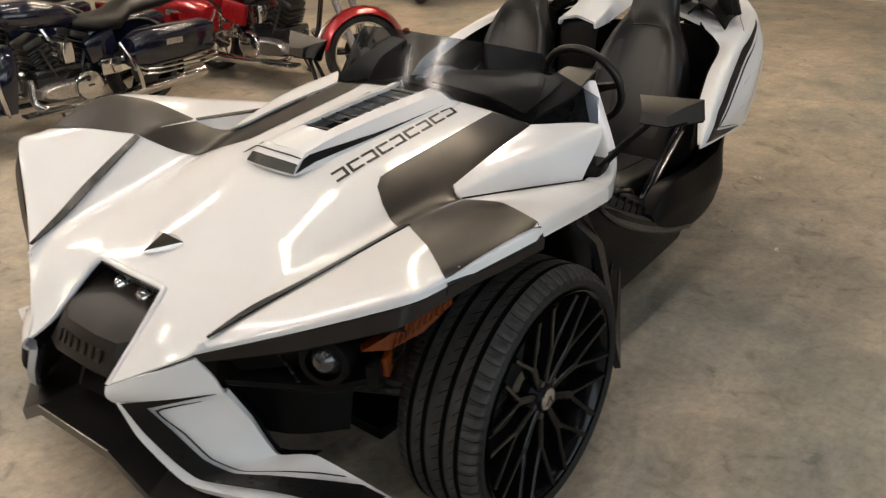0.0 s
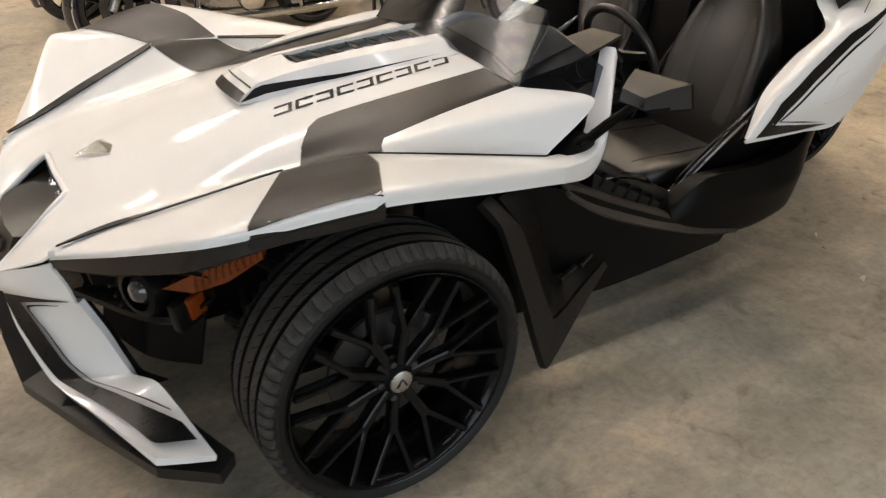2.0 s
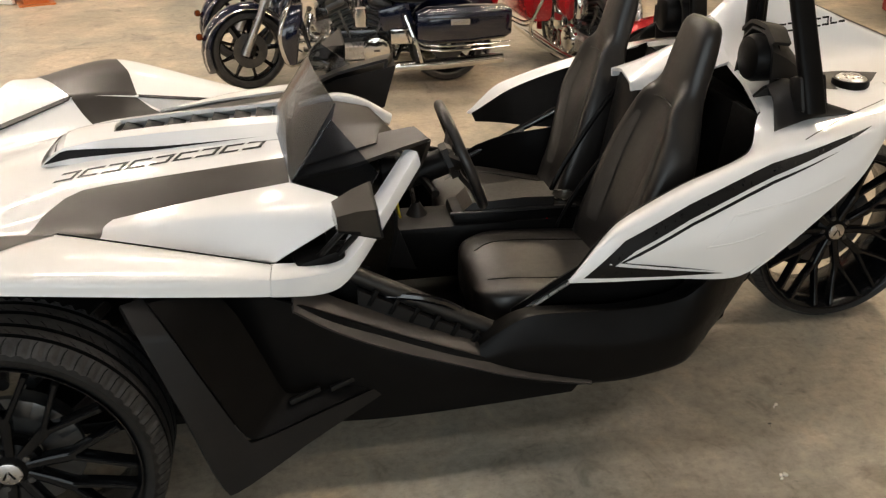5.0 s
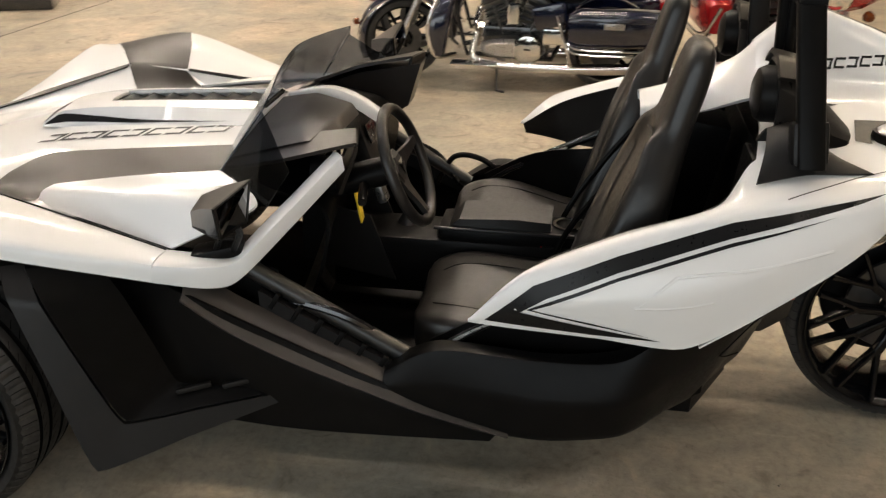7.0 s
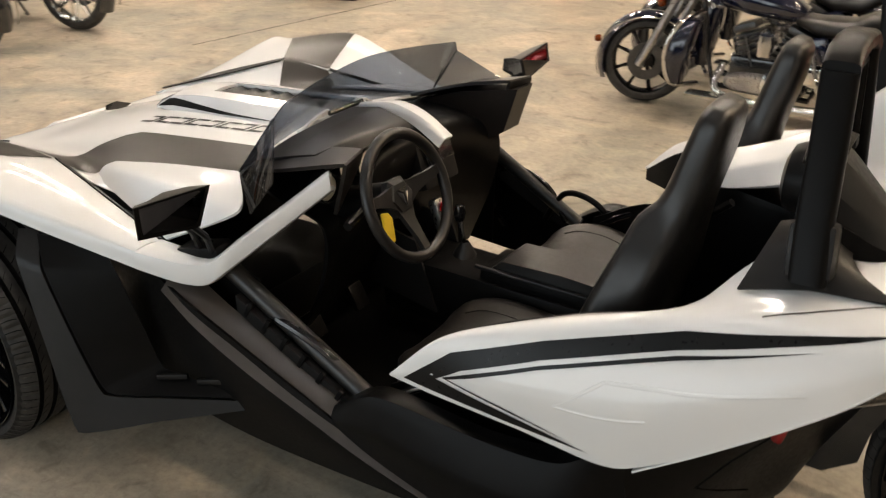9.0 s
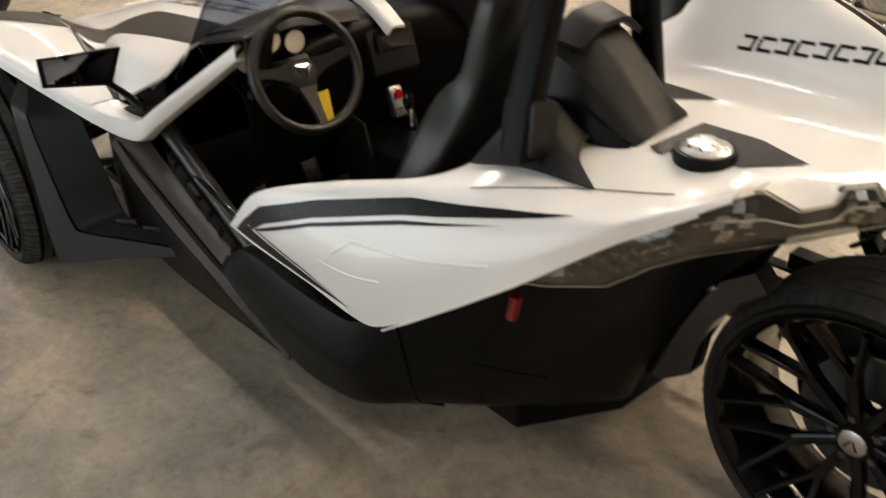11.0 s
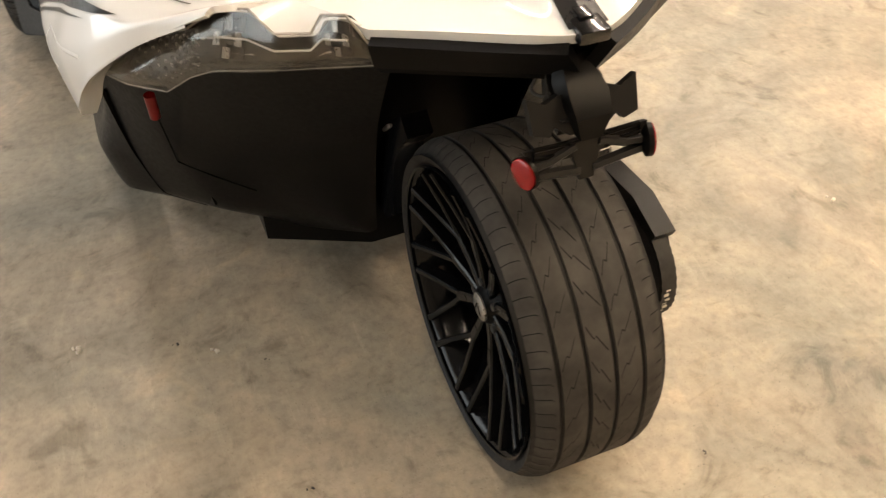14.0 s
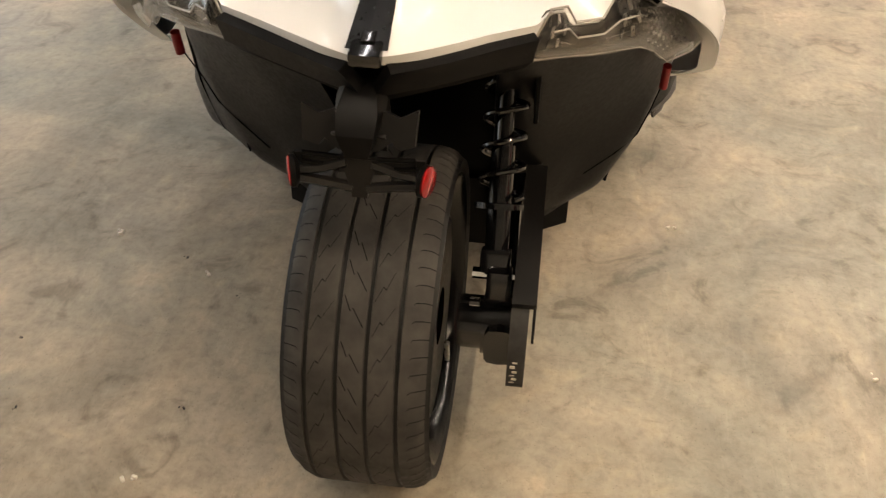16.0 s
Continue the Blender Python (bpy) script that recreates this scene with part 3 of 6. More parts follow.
for k in range(9):
    x0 = .030 + k * .0672
    y0 = -.248 + k * .0012
    for lo, hi in ((0, .012), (.040, .052)):
        wmark.append([(x0 + lo * .45, y0 + lo), (x0 + .056 + lo * .45, y0 + lo), (x0 + .056 + hi * .45, y0 + hi), (x0 + hi * .45, y0 + hi)])
    sx = x0 + (.0 if k % 2 else .044)
    wmark.append([(sx + .005, y0 + .012), (sx + .017, y0 + .012), (sx + .017 + .0126, y0 + .040), (sx + .005 + .0126, y0 + .040)])
both("hood_lettering", decal(wmark, hood_tree, lift=.0015, cell=.05), DECAL, car, "row of slanted black bars")
# nose emblem
bm = bmesh.new()
for x, y, z in ((-.458, 0, .692), (-.396, -.046, .702), (-.396, .046, .702), (-.378, 0, .699), (-.408, 0, .716)):
    bm.verts.new((x, y, z))
    bm.verts.new((x, y, .686))
bmesh.ops.convex_hull(bm, input=bm.verts)
bmesh.ops.transform(bm, matrix=Matrix.Translation((-.42, 0, .698)) @ Matrix.Diagonal((1.35, 1.35, 1.25, 1)) @ Matrix.Translation((.42, 0, -.698)), verts=bm.verts)
part("nose_emblem", bm, CHROME, car, "small chrome arrowhead emblem", sharp=10)

# nose: rim of the opening, recess, chin block, twin projector lamps
both("nose_rim", tube(bmesh.new(), [(-.750, -.199, .487), (-.690, -.197, .538), (-.635, -.193, .583), (-.580, -.186, .628), (-.545, -.176, .652), (-.534, -.150, .655), (-.531, 0, .655)], .0095, 10, smooth=3), WHITE, car)
bm = bmesh.new()
box(bm, (-.40, 0, .56), (.22, .36, .17))
part("nose_recess", bm, PLASTIC, car)
rings = []
for y, dx, dz in ((-.190, .050, .004), (-.160, .010, 0), (-.08, .002, 0), (.08, .004, 0), (.150, .020, .006), (.185, .055, .014)):
    rings.append([(-.50, y, .602 + dz), (-.600 + dx, y, .592 + dz), (-.694 + dx, y, .560 + dz), (-.732 + dx, y, .478 + dz), (-.716 + dx, y, .458 + dz), (-.56, y, .442 + dz)])
bm = softened(loft(bmesh.new(), rings), 0.005, 2, 16)
chin = part("nose_chin", bm, WRAP, car, "dark grey ribbed chin block", sharp=16)
for k in range(7):
    bm = bmesh.new()
    box(bm, (-.7135, -.108 + k * .033, .519), (.004, .019, .034), (0, 22, 0), 0.0015)
    part("embossed_bar", bm, WRAP, chin)
for y in (-.060, .060):
    lamp = part("projector_lamp", lathe(bmesh.new(), [(.001, -.03), (.018, -.026), (.028, -.012), (.030, .012), (.034, .014), (.034, .03)], 20, pose(-.522, y - .004, .596, 0, -10, -90)), CHROME, car, "small chrome projector lamp")
bm = patch([[(-.537, .185, .655), (-.537, -.185, .655)], [(-.52, .19, .63), (-.52, -.19, .63)]], 2, 2, 0.01)
part("recess_trim", bm, PLASTIC, car)
for sgn in (1, -1):
    bm = patch([[(-.537, sgn * .182, .655), (-.500, sgn * .195, .60)], [(-.635, sgn * .196, .583), (-.58, sgn * .196, .50)], [(-.752, sgn * .20, .489), (-.70, sgn * .19, .44)]], 4, 2, 0.004)
    part("recess_cheek", bm, PLASTIC, car)

# bumper legs, splitter lip
leg_rows = [[(-.742, -.198, .438), (-.672, -.335, .464), (-.600, -.458, .488)], [(-.733, -.265, .345), (-.635, -.405, .372), (-.560, -.490, .400)],
            [(-.694, -.376, .236), (-.600, -.462, .264), (-.518, -.523, .288)], [(-.640, -.560, .245), (-.556, -.590, .276), (-.476, -.628, .305)], [(-.552, -.842, .262), (-.490, -.860, .250), (-.425, -.877, .238)]]
bm = patch(leg_rows, 6, 5, 0.02, tens=(0.55, 0.8))
leg_l, leg_r = both("bumper_leg", bm, WHITE, car, "white bumper leg with a black stripe", sharp=30)
both("leg_liner", patch([[(x + .026, y + .014, z - .004) for x, y, z in r] for r in leg_rows[:4]], 4, 4, .004, tens=(.55, .8)), PLASTIC, car)


LIFT = (-.013, -.006, .0145)
both("bumper_stripe", film_on(leg_rows, [(.12, .12), (.9, .17), (1.6, .20), (2.1, .25), (3.1, .42), (3.5, .54), (3.78, .62), (3.80, 1.93)],
                              [(.28, .50), (.95, .60), (1.65, .66), (2.2, .78), (2.9, .95), (3.3, 1.40), (3.54, 1.86), (3.57, 1.90)], LIFT), DECAL, car, "bold black bumper stripe")
both("bumper_stripe", film_on(leg_rows, [(.13, .12), (.09, 1.0), (.05, 1.85)], [(.30, .48), (.18, 1.1), (.07, 1.86)], LIFT), DECAL, car)
both("bumper_line", film_on(leg_rows, [(.22, 1.5), (.36, .60), (1.0, .70), (1.68, .76), (2.25, .90), (2.85, 1.12), (3.20, 1.50), (3.40, 1.86)],
                            [(.24, 1.5), (.40, .64), (1.0, .74), (1.68, .80), (2.25, .94), (2.83, 1.16), (3.17, 1.53), (3.37, 1.87)], LIFT), DECAL, car)
lip_path = [(-.428, .893, .194, -.375, .850, .200), (-.551, .795, .195, -.440, .640, .205), (-.660, .545, .197, -.520, .420, .210), (-.758, .301, .203, -.600, .255, .235), (-.770, .166, .285, -.605, .150, .262)]
rings = []
for s, row in [(-1, r) for r in lip_path] + [(1, r) for r in lip_path[::-1]]:
    x, y, z, bx, by, bz = row
    rings.append([(x, s * y, z), (x + .003, s * y, z - .034), (bx, s * by, min(z, bz) - .030), (bx, s * by, bz)])
bm = softened(loft(bmesh.new(), rings), .004, 2, 20)
part("splitter_lip", bm, LIP, car, "dark grey plastic splitter lip", sharp=15)
part("lip_trim", tube(bmesh.new(), [(-.769, -.164, .2855), (-.769, .164, .2855)], .0022, 6), ALLOY, car)
for x, y in ((-.660, -.440), (-.560, -.700)):
    both("lip_fin", prism(bmesh.new(), [(x - .030, y - .012, .200), (x + .045, y - .050, .202), (x + .050, y + .010, .224), (x + .010, y + .020, .228)], (.006, .010, 0)), PLASTIC, car)
bm = bmesh.new()
prism(bm, [(-.625, -.20, .262), (-.625, .20, .262), (-.54, .20, .40), (-.54, -.20, .40)], (.02, 0, -.02))
part("intake_ramp", bm, PLASTIC, car)
bm = bmesh.new()
box(bm, (-.16, 0, .45), (.60, .72, .38), (0, 0, 0), 0.03)
part("front_bay", bm, PLASTIC, car, "black engine bay tub")
bm = bmesh.new()
box(bm, (.14, 0, .140), (.60, 1.10, .04), (0, 0, 0), .01)
part("undertray", bm, PLASTIC, car, "black undertray")
both("air_dam", patch([[(-.500, -.30, .470), (-.440, -.520, .480), (-.340, -.640, .490)], [(-.530, -.30, .310), (-.470, -.520, .320), (-.370, -.640, .330)]], 3, 4, .008), PLASTIC, car)
for sgn in (1, -1):
    for z, x in ((.30, -.10), (.47, -.06), (.30, .10), (.47, .07)):
        bm = tube(bmesh.new(), [(x * 2.2, sgn * .42, z), (x * .5, sgn * .80, z + .01)], .016, 8)
        part("wishbone", bm, STEEL, car)
    bm = tube(bmesh.new(), [(-.20, sgn * .50, .42), (-.22, sgn * .66, .40), (-.12, sgn * .82, .43)], .012, 8, smooth=4)
    part("tie_rod", bm, STEEL, car)
bm = bmesh.new()
box(bm, (-.404, -.355, .362), (.006, .075, .045), (0, -8, 12), 0.002)
plate = part("data_plate", bm, PAPER, car, "small sticker plate with a red corner")
bm = bmesh.new()
box(bm, (-.4085, -.335, .372), (.003, .028, .018), (0, -8, 12))
part("sticker", bm, REDLENS, plate)

# headlamp clusters
bm = patch([[(-.639, -.404, .596), (-.641, -.398, .572)], [(-.523, -.664, .696), (-.545, -.652, .652)], [(-.415, -.882, .786), (-.440, -.872, .738)], [(-.310, -.908, .792), (-.320, -.910, .764)], [(-.170, -.944, .802), (-.165, -.935, .780)]], 6, 3, 0.012, tens=(.5, 1))
both("lamp_brow", bm, WRAP, car, "dark grey lip above the headlamp")
bm = patch([[(-.632, -.412, .582), (-.535, -.655, .655), (-.435, -.868, .742)], [(-.560, -.410, .575), (-.450, -.64, .64), (-.380, -.85, .70)], [(-.555, -.47, .53), (-.440, -.66, .575), (-.37, -.83, .63)],
            [(-.605, -.475, .535), (-.498, -.700, .552), (-.425, -.815, .592)], [(-.575, -.47, .512), (-.478, -.69, .530), (-.41, -.80, .57)]], 4, 5, 0.008, tens=(.4, .8))
both("lamp_housing", bm, PLASTIC, car, "black headlamp housing")
for sgn in (1, -1):
    hl = part("headlamp", lathe(bmesh.new(), [(.001, -.022), (.018, -.019), (.030, -.008), (.036, .006), (.042, .010), (.046, .03), (.040, .05)], 24, pose(-.500, sgn * .705, .625, 0, -6, -65 if sgn < 0 else -115)), LAMPGLASS, car, "round projector headlamp")
    part("bezel", lathe(bmesh.new(), [(.044, -.02), (.060, -.016), (.064, .0), (.064, .06), (.044, .06)], 24, pose(-.495, sgn * .705, .625, 0, -6, -65 if sgn < 0 else -115)), PLASTIC, hl)
    for k in range(3):
        bm = bmesh.new()
        box(bm, (-.530 + .006 * k, sgn * (.590 + .012 * k), .612 - .022 * k), (.006, .09, .008), (0, 0, sgn * 26 + 90 + 90), 0.002)
        part("cooling_fin", bm, SKIRT, hl)
bm = bmesh.new()
prism(bm, [(-.472, -.795, .668), (-.420, -.850, .715), (-.282, -.902, .758), (-.278, -.900, .738), (-.350, -.872, .688), (-.415, -.825, .655)], (.02, .03, -.004))
softened(bm, 0.004)
both("amber_lamp", bm, AMBER, car, "amber side marker lens")
for k in range(10):
    u = .06 + .098 * k
    hi, lo = Vector((-.420, -.850, .715)).lerp(Vector((-.282, -.902, .758)), u), Vector((-.415, -.825, .655)).lerp(Vector((-.278, -.900, .738)), u)
    both("lens_rib", tube(bmesh.new(), [hi + Vector((-.001, -.003, -.001)), hi.lerp(lo, .5) + Vector((-.003, -.004, 0)), lo + Vector((-.001, -.003, .002))], .0026, 6), AMBER, car)
bm = bmesh.new()
box(bm, (-.410, -.815, .618), (.045, .016, .055), (0, -10, 24), 0.005)
both("amber_marker", bm, AMBER, car)
bm = bmesh.new()
box(bm, (-.430, -.800, .600), (.07, .03, .075), (0, -10, 24), 0.008)
both("marker_bracket", bm, PLASTIC, car)

# skirts behind the front wheels
bm = patch([[(.300, -.890, .725), (.345, -.862, .725)], [(.335, -.936, .665), (.405, -.918, .645)], [(.415, -.955, .430), (.480, -.918, .470)], [(.496, -.966, .192), (.557, -.909, .306)], [(.700, -.855, .242), (.720, -.830, .310)], [(.918, -.738, .296), (.895, -.742, .318)]], 6, 3, 0.02, tens=(.35, 1))
both("side_fin", bm, SKIRT, car, "dark grey angular fin behind the wheel", sharp=30)
bm = patch([[(.360, -.880, .720), (.410, -.912, .640), (.482, -.912, .470), (.560, -.900, .310), (.72, -.825, .315), (.89, -.738, .322)], [(.50, -.80, .70), (.55, -.80, .62), (.60, -.79, .49), (.65, -.78, .36), (.75, -.765, .345), (.89, -.735, .328)]], 3, 6, 0.006, tens=(1, .5))
both("fin_pocket", bm, PLASTIC, car)
for k in range(2):
    bm = bmesh.new()
    box(bm, (.70 + .11 * k, -.792 + .04 * k, .352 + .002 * k), (.09, .012, .016), (0, -8, 22), 0.004)
    both("pocket_rib", bm, SKIRT, car)
bm = patch([[(.30, -.60, .70), (.30, -.64, .46), (.30, -.64, .24)], [(.52, -.71, .66), (.52, -.72, .46), (.52, -.71, .22)], [(.712, -.758, .610), (.700, -.742, .45), (.700, -.722, .215)], [(.930, -.742, .500), (.920, -.748, .40), (.910, -.722, .203)],
            [(1.156, -.728, .395), (1.140, -.742, .33), (1.130, -.715, .203)], [(1.490, -.708, .243), (1.480, -.708, .230), (1.470, -.705, .214)]], 6, 5, 0.008)
both("lower_flank", bm, PLASTIC, car, "black moulded lower side panel")
bm = patch([[(.690, -.780, .606), (.690, -.735, .640), (.690, -.690, .650)], [(.800, -.780, .530), (.805, -.730, .570), (.810, -.690, .580)], [(.950, -.772, .452), (.952, -.725, .494), (.955, -.680, .505)], [(1.156, -.757, .364), (1.160, -.715, .402), (1.165, -.668, .412)], [(1.300, -.752, .312), (1.300, -.728, .330), (1.30, -.70, .335)], [(1.520, -.746, .256), (1.520, -.738, .262), (1.518, -.726, .262)]], 6, 3, 0.010)
both("sill_strip", bm, SILL, car, "dark grey sill strip")
tub_rows = [[(1.190, -.640, .400), (1.190, -.712, .405), (1.190, -.733, .370), (1.200, -.728, .320), (1.200, -.700, .205)],
            [(1.330, -.660, .482), (1.335, -.722, .490), (1.340, -.748, .400), (1.360, -.733, .280), (1.360, -.690, .212)],
            [(1.600, -.660, .470), (1.600, -.715, .478), (1.600, -.755, .380), (1.600, -.735, .252), (1.600, -.690, .222)],
            [(1.790, -.640, .490), (1.790, -.712, .498), (1.800, -.745, .400), (1.800, -.718, .275), (1.790, -.580, .200)],
            [(1.915, -.620, .600), (1.920, -.698, .610), (1.925, -.676, .450), (1.910, -.636, .300), (1.890, -.540, .212)]]
bm = patch(tub_rows, 6, 5, 0.008, tens=(.8, .35))
both("tub_side", bm, PLASTIC, car, "black rounded tub side")
both("tub_inner", patch([[(1.30, -.62, .46), (1.55, -.61, .60), (1.80, -.605, .64), (2.02, -.58, .66)], [(1.30, -.62, .24), (1.55, -.61, .24), (1.80, -.605, .24), (2.02, -.52, .30)]], 3, 4, .006), PLASTIC, car)
bm = patch([[(1.900, -.690, .640), (1.920, -.664, .450), (1.905, -.624, .300), (1.890, -.510, .225)], [(2.080, -.640, .760), (2.055, -.575, .500), (2.010, -.505, .290), (1.980, -.430, .218)],
            [(2.280, -.545, .845), (2.160, -.440, .530), (2.090, -.370, .300), (2.075, -.310, .205)], [(2.450, -.400, .890), (2.250, -.310, .560), (2.170, -.235, .270), (2.150, -.190, .200)], [(2.600, -.200, .930), (2.340, -.180, .620), (2.19, -.17, .300), (2.16, -.165, .210)]], 7, 5, 0.008, tens=(.7, .7))
both("tail_box", bm, PLASTIC, car, "black tail bodywork below the lamps")
both("tail_joint", tube(bmesh.new(), [(2.168, -.598, .655), (2.102, -.590, .560), (2.043, -.582, .458), (2.076, -.511, .414), (2.122, -.430, .378)], .0020, 6), GROOVE, car)
bm = bmesh.new()
box(bm, (1.02, 0, .185), (1.24, 1.22, .07), (0, 0, 0), 0.02)
part("belly_pan", bm, PLASTIC, car)
bm = bmesh.new()
box(bm, (2.12, 0, .62), (.10, .60, .58), (0, 8, 0), 0.02)
part("rear_bulkhead", bm, PLASTIC, car)
both("bulkhead_wing", box(bmesh.new(), (2.060, -.425, .765), (.018, .25, .35), (0, 6, 0), .006), PLASTIC, car)
bm = bmesh.new()
softened(prism(bm, [(1.90, -.42, .155), (2.02, -.42, .155), (2.15, -.18, .155), (2.15, .18, .155), (2.02, .42, .155), (1.90, .42, .155)], (0, 0, .20)), .012)
part("rear_skid", bm, PLASTIC, car)
bm = bmesh.new()
box(bm, (2.32, .285, .800), (.24, .012, .24), (0, 0, 0), .004)
part("tail_web", bm, PLASTIC, car)
bm = tube(bmesh.new(), [(2.190, -.600, .712), (2.178, -.600, .655)], .0115, 10)
both("side_marker", bm, MARKER, car, "narrow red side marker")

# rear quarters
quarter = [
    [(1.414, -.785, .620), (1.413, -.787, .625), (1.416, -.785, .630), (1.420, -.778, .632), (1.430, -.765, .630)],
    [(1.520, -.785, .613), (1.520, -.792, .668), (1.527, -.776, .738), (1.540, -.752, .751), (1.565, -.700, .742)],
    [(1.720, -.772, .597), (1.720, -.786, .700), (1.732, -.738, .806), (1.742, -.703, .828), (1.765, -.645, .818)],
    [(1.920, -.757, .579), (1.920, -.768, .730), (1.932, -.697, .868), (1.946, -.656, .890), (1.975, -.600, .882)],
    [(2.090, -.737, .680), (2.090, -.735, .800), (2.102, -.667, .913), (2.112, -.600, .936), (2.070, -.470, .955)],
    [(2.270, -.692, .812), (2.270, -.680, .870), (2.280, -.640, .930), (2.290, -.570, .955), (2.270, -.420, .985)],
    [(2.400, -.602, .912), (2.400, -.600, .935), (2.410, -.585, .956), (2.420, -.530, .972), (2.420, -.400, .992)],
    [(2.535, -.487, .998), (2.535, -.482, 1.004), (2.535, -.470, 1.010), (2.540, -.440, 1.008), (2.540, -.360, .999)],
]
bm = patch(quarter, 7, 6, 0.010, tens=(.75, .75))
ql, qr = both("rear_quarter", bm, WHITE, car, "white rear quarter panel with black stripes", sharp=35)
qt = tree_of(ql)
stripe = [[(1.452, .633), (1.500, .676), (1.562, .729), (1.75, .802), (2.0, .882), (2.20, .922), (2.335, .944), (2.16, .897), (2.0, .852), (1.75, .767), (1.592, .700), (1.535, .663), (1.70, .630), (1.868, .598), (1.70, .609)]]
both("quarter_stripe", decal(stripe, qt, "y", .0016, .03), DECAL, car)
line = [[(1.549, .671), (1.600, .694), (1.75, .757), (2.0, .843), (2.22, .902), (2.0, .835), (1.75, .749), (1.605, .687), (1.562, .671), (1.70, .643), (1.840, .609), (1.70, .638)]]
both("quarter_line", decal(line, qt, "y", .0016, .03), DECAL, car)
for path in ([(1.795, .690), (1.84, .727), (1.884, .764)], [(1.884, .764), (1.97, .777), (2.05, .790), (2.14, .812), (2.22, .833)], [(1.795, .690), (1.84, .691), (1.88, .694), (1.93, .702), (1.97, .712)]):
    pts = []
    for x, z in path:
        hit = qt.ray_cast(Vector((x, -3, z)), Vector((0, 1, 0)))[0]
        if hit:
            pts.append(hit + Vector((0, .0047, 0)))
    both("quarter_crease", tube(bmesh.new(), pts, .0062, 8, smooth=3), WHITE, car)
# inner faces of the quarters toward the seats
bm = patch([[(1.430, -.763, .628), (1.44, -.74, .60)], [(1.565, -.700, .742), (1.56, -.70, .62)], [(1.765, -.645, .818), (1.77, -.66, .62)], [(1.975, -.600, .882), (1.98, -.62, .62)], [(2.07, -.47, .955), (2.08, -.5, .62)]], 5, 3, 0.006)
both("quarter_liner", bm, PLASTIC, car)

# rear deck and its centre fairing
deck_half = [
    [(2.070, -.470, .955), (2.100, -.300, .998), (2.110, -.165, 1.025), (2.110, -.105, 1.062), (2.110, -.030, 1.128), (2.110, 0, 1.136)],
    [(2.190, -.445, .972), (2.195, -.290, 1.001), (2.200, -.165, 1.028), (2.200, -.100, 1.082), (2.205, -.030, 1.212), (2.205, 0, 1.222)],
    [(2.270, -.420, .985), (2.280, -.280, 1.004), (2.280, -.165, 1.028), (2.270, -.095, 1.085), (2.250, -.030, 1.226), (2.250, 0, 1.236)],
    [(2.420, -.400, .992), (2.430, -.270, 1.002), (2.430, -.155, 1.018), (2.430, -.085, 1.063), (2.430, -.030, 1.165), (2.430, 0, 1.176)],
    [(2.540, -.360, .999), (2.560, -.250, 1.000), (2.580, -.145, 1.008), (2.590, -.078, 1.035), (2.600, -.030, 1.098), (2.600, 0, 1.106)],
    [(2.690, -.275, .994), (2.740, -.200, .996), (2.790, -.130, .998), (2.830, -.075, 1.000), (2.858, -.030, 1.002), (2.862, 0, 1.003)],
]
bm = bmesh.new()
patch([r + [mirrored(p) for p in r[-2::-1]] for r in deck_half], 7, 5, 0.018, tens=(.8, .8), bm=bm)
deck = part("rear_deck", bm, WHITE, car, "white rear deck rising to a centre fairing", sharp=40)
dt = tree_of(deck)
bm = patch([[(1.815, .100, .925), (1.812, .094, .952), (1.812, 0, .974), (1.812, -.094, .952), (1.815, -.100, .925)], [(1.900, .108, .935), (1.900, .088, .978), (1.900, 0, 1.004), (1.900, -.088, .978), (1.900, -.108, .935)],
            [(2.000, .125, .970), (2.000, .082, 1.018), (2.000, 0, 1.048), (2.000, -.082, 1.018), (2.000, -.125, .970)], [(2.070, .148, 1.005), (2.070, .092, 1.048), (2.070, 0, 1.092), (2.070, -.092, 1.048), (2.070, -.148, 1.005)],
            [(2.112, .165, 1.025), (2.112, .105, 1.062), (2.112, 0, 1.136), (2.112, -.105, 1.062), (2.112, -.165, 1.025)]], 6, 5, 0.012, tens=(.5, .3))
part("centre_spine", bm, WHITE, car, "white wedge between the seats", sharp=40)
bm = bmesh.new()
box(bm, (1.93, 0, .76), (.24, .20, .34), (0, 10, 0), 0.02)
part("spine_base", bm, PLASTIC, car)
bm = film_on(deck_half, [(2.0, 5.0), (3, 5.0), (4, 5.0), (4.98, 5.0)], [(2.0, 4.75), (3, 4.6), (4, 4.3), (4.98, 3.95)], (0, 0, .004))
film_r = bm.copy()
bmesh.ops.scale(film_r, vec=(1, -1, 1), verts=film_r.verts)
part("spine_film", bm, DECAL, car)
part("spine_film", film_r, DECAL, car)
bm = bmesh.new()
box(bm, (2.80, 0, 1.010), (.15, .050, .022), (0, 9, 0), 0.006)
box(bm, (2.800, 0, 1.022), (.09, .022, .008), (0, 9, 0), 0.002)
part("tail_clasp", bm, GLOSSY, car, "gloss black tail clasp")
bars = []
for k in range(9):
    x0, z0 = 2.275 + k * .0345, 1.086 + k * .0022
    for lo, hi in ((0, .006), (.021, .027)):
        bars.append([(x0 + lo * .2, z0 + lo), (x0 + .028 + lo * .2, z0 + lo), (x0 + .028 + hi * .2, z0 + hi), (x0 + hi * .2, z0 + hi)])
    sx = x0 + (.0 if k % 2 else .022)
    bars.append([(sx, z0 + .006), (sx + .006, z0 + .006), (sx + .009, z0 + .021), (sx + .003, z0 + .021)])
both("fairing_lettering", decal(bars, dt, "y", .0015, .05), DECAL, car, "row of small black bars")
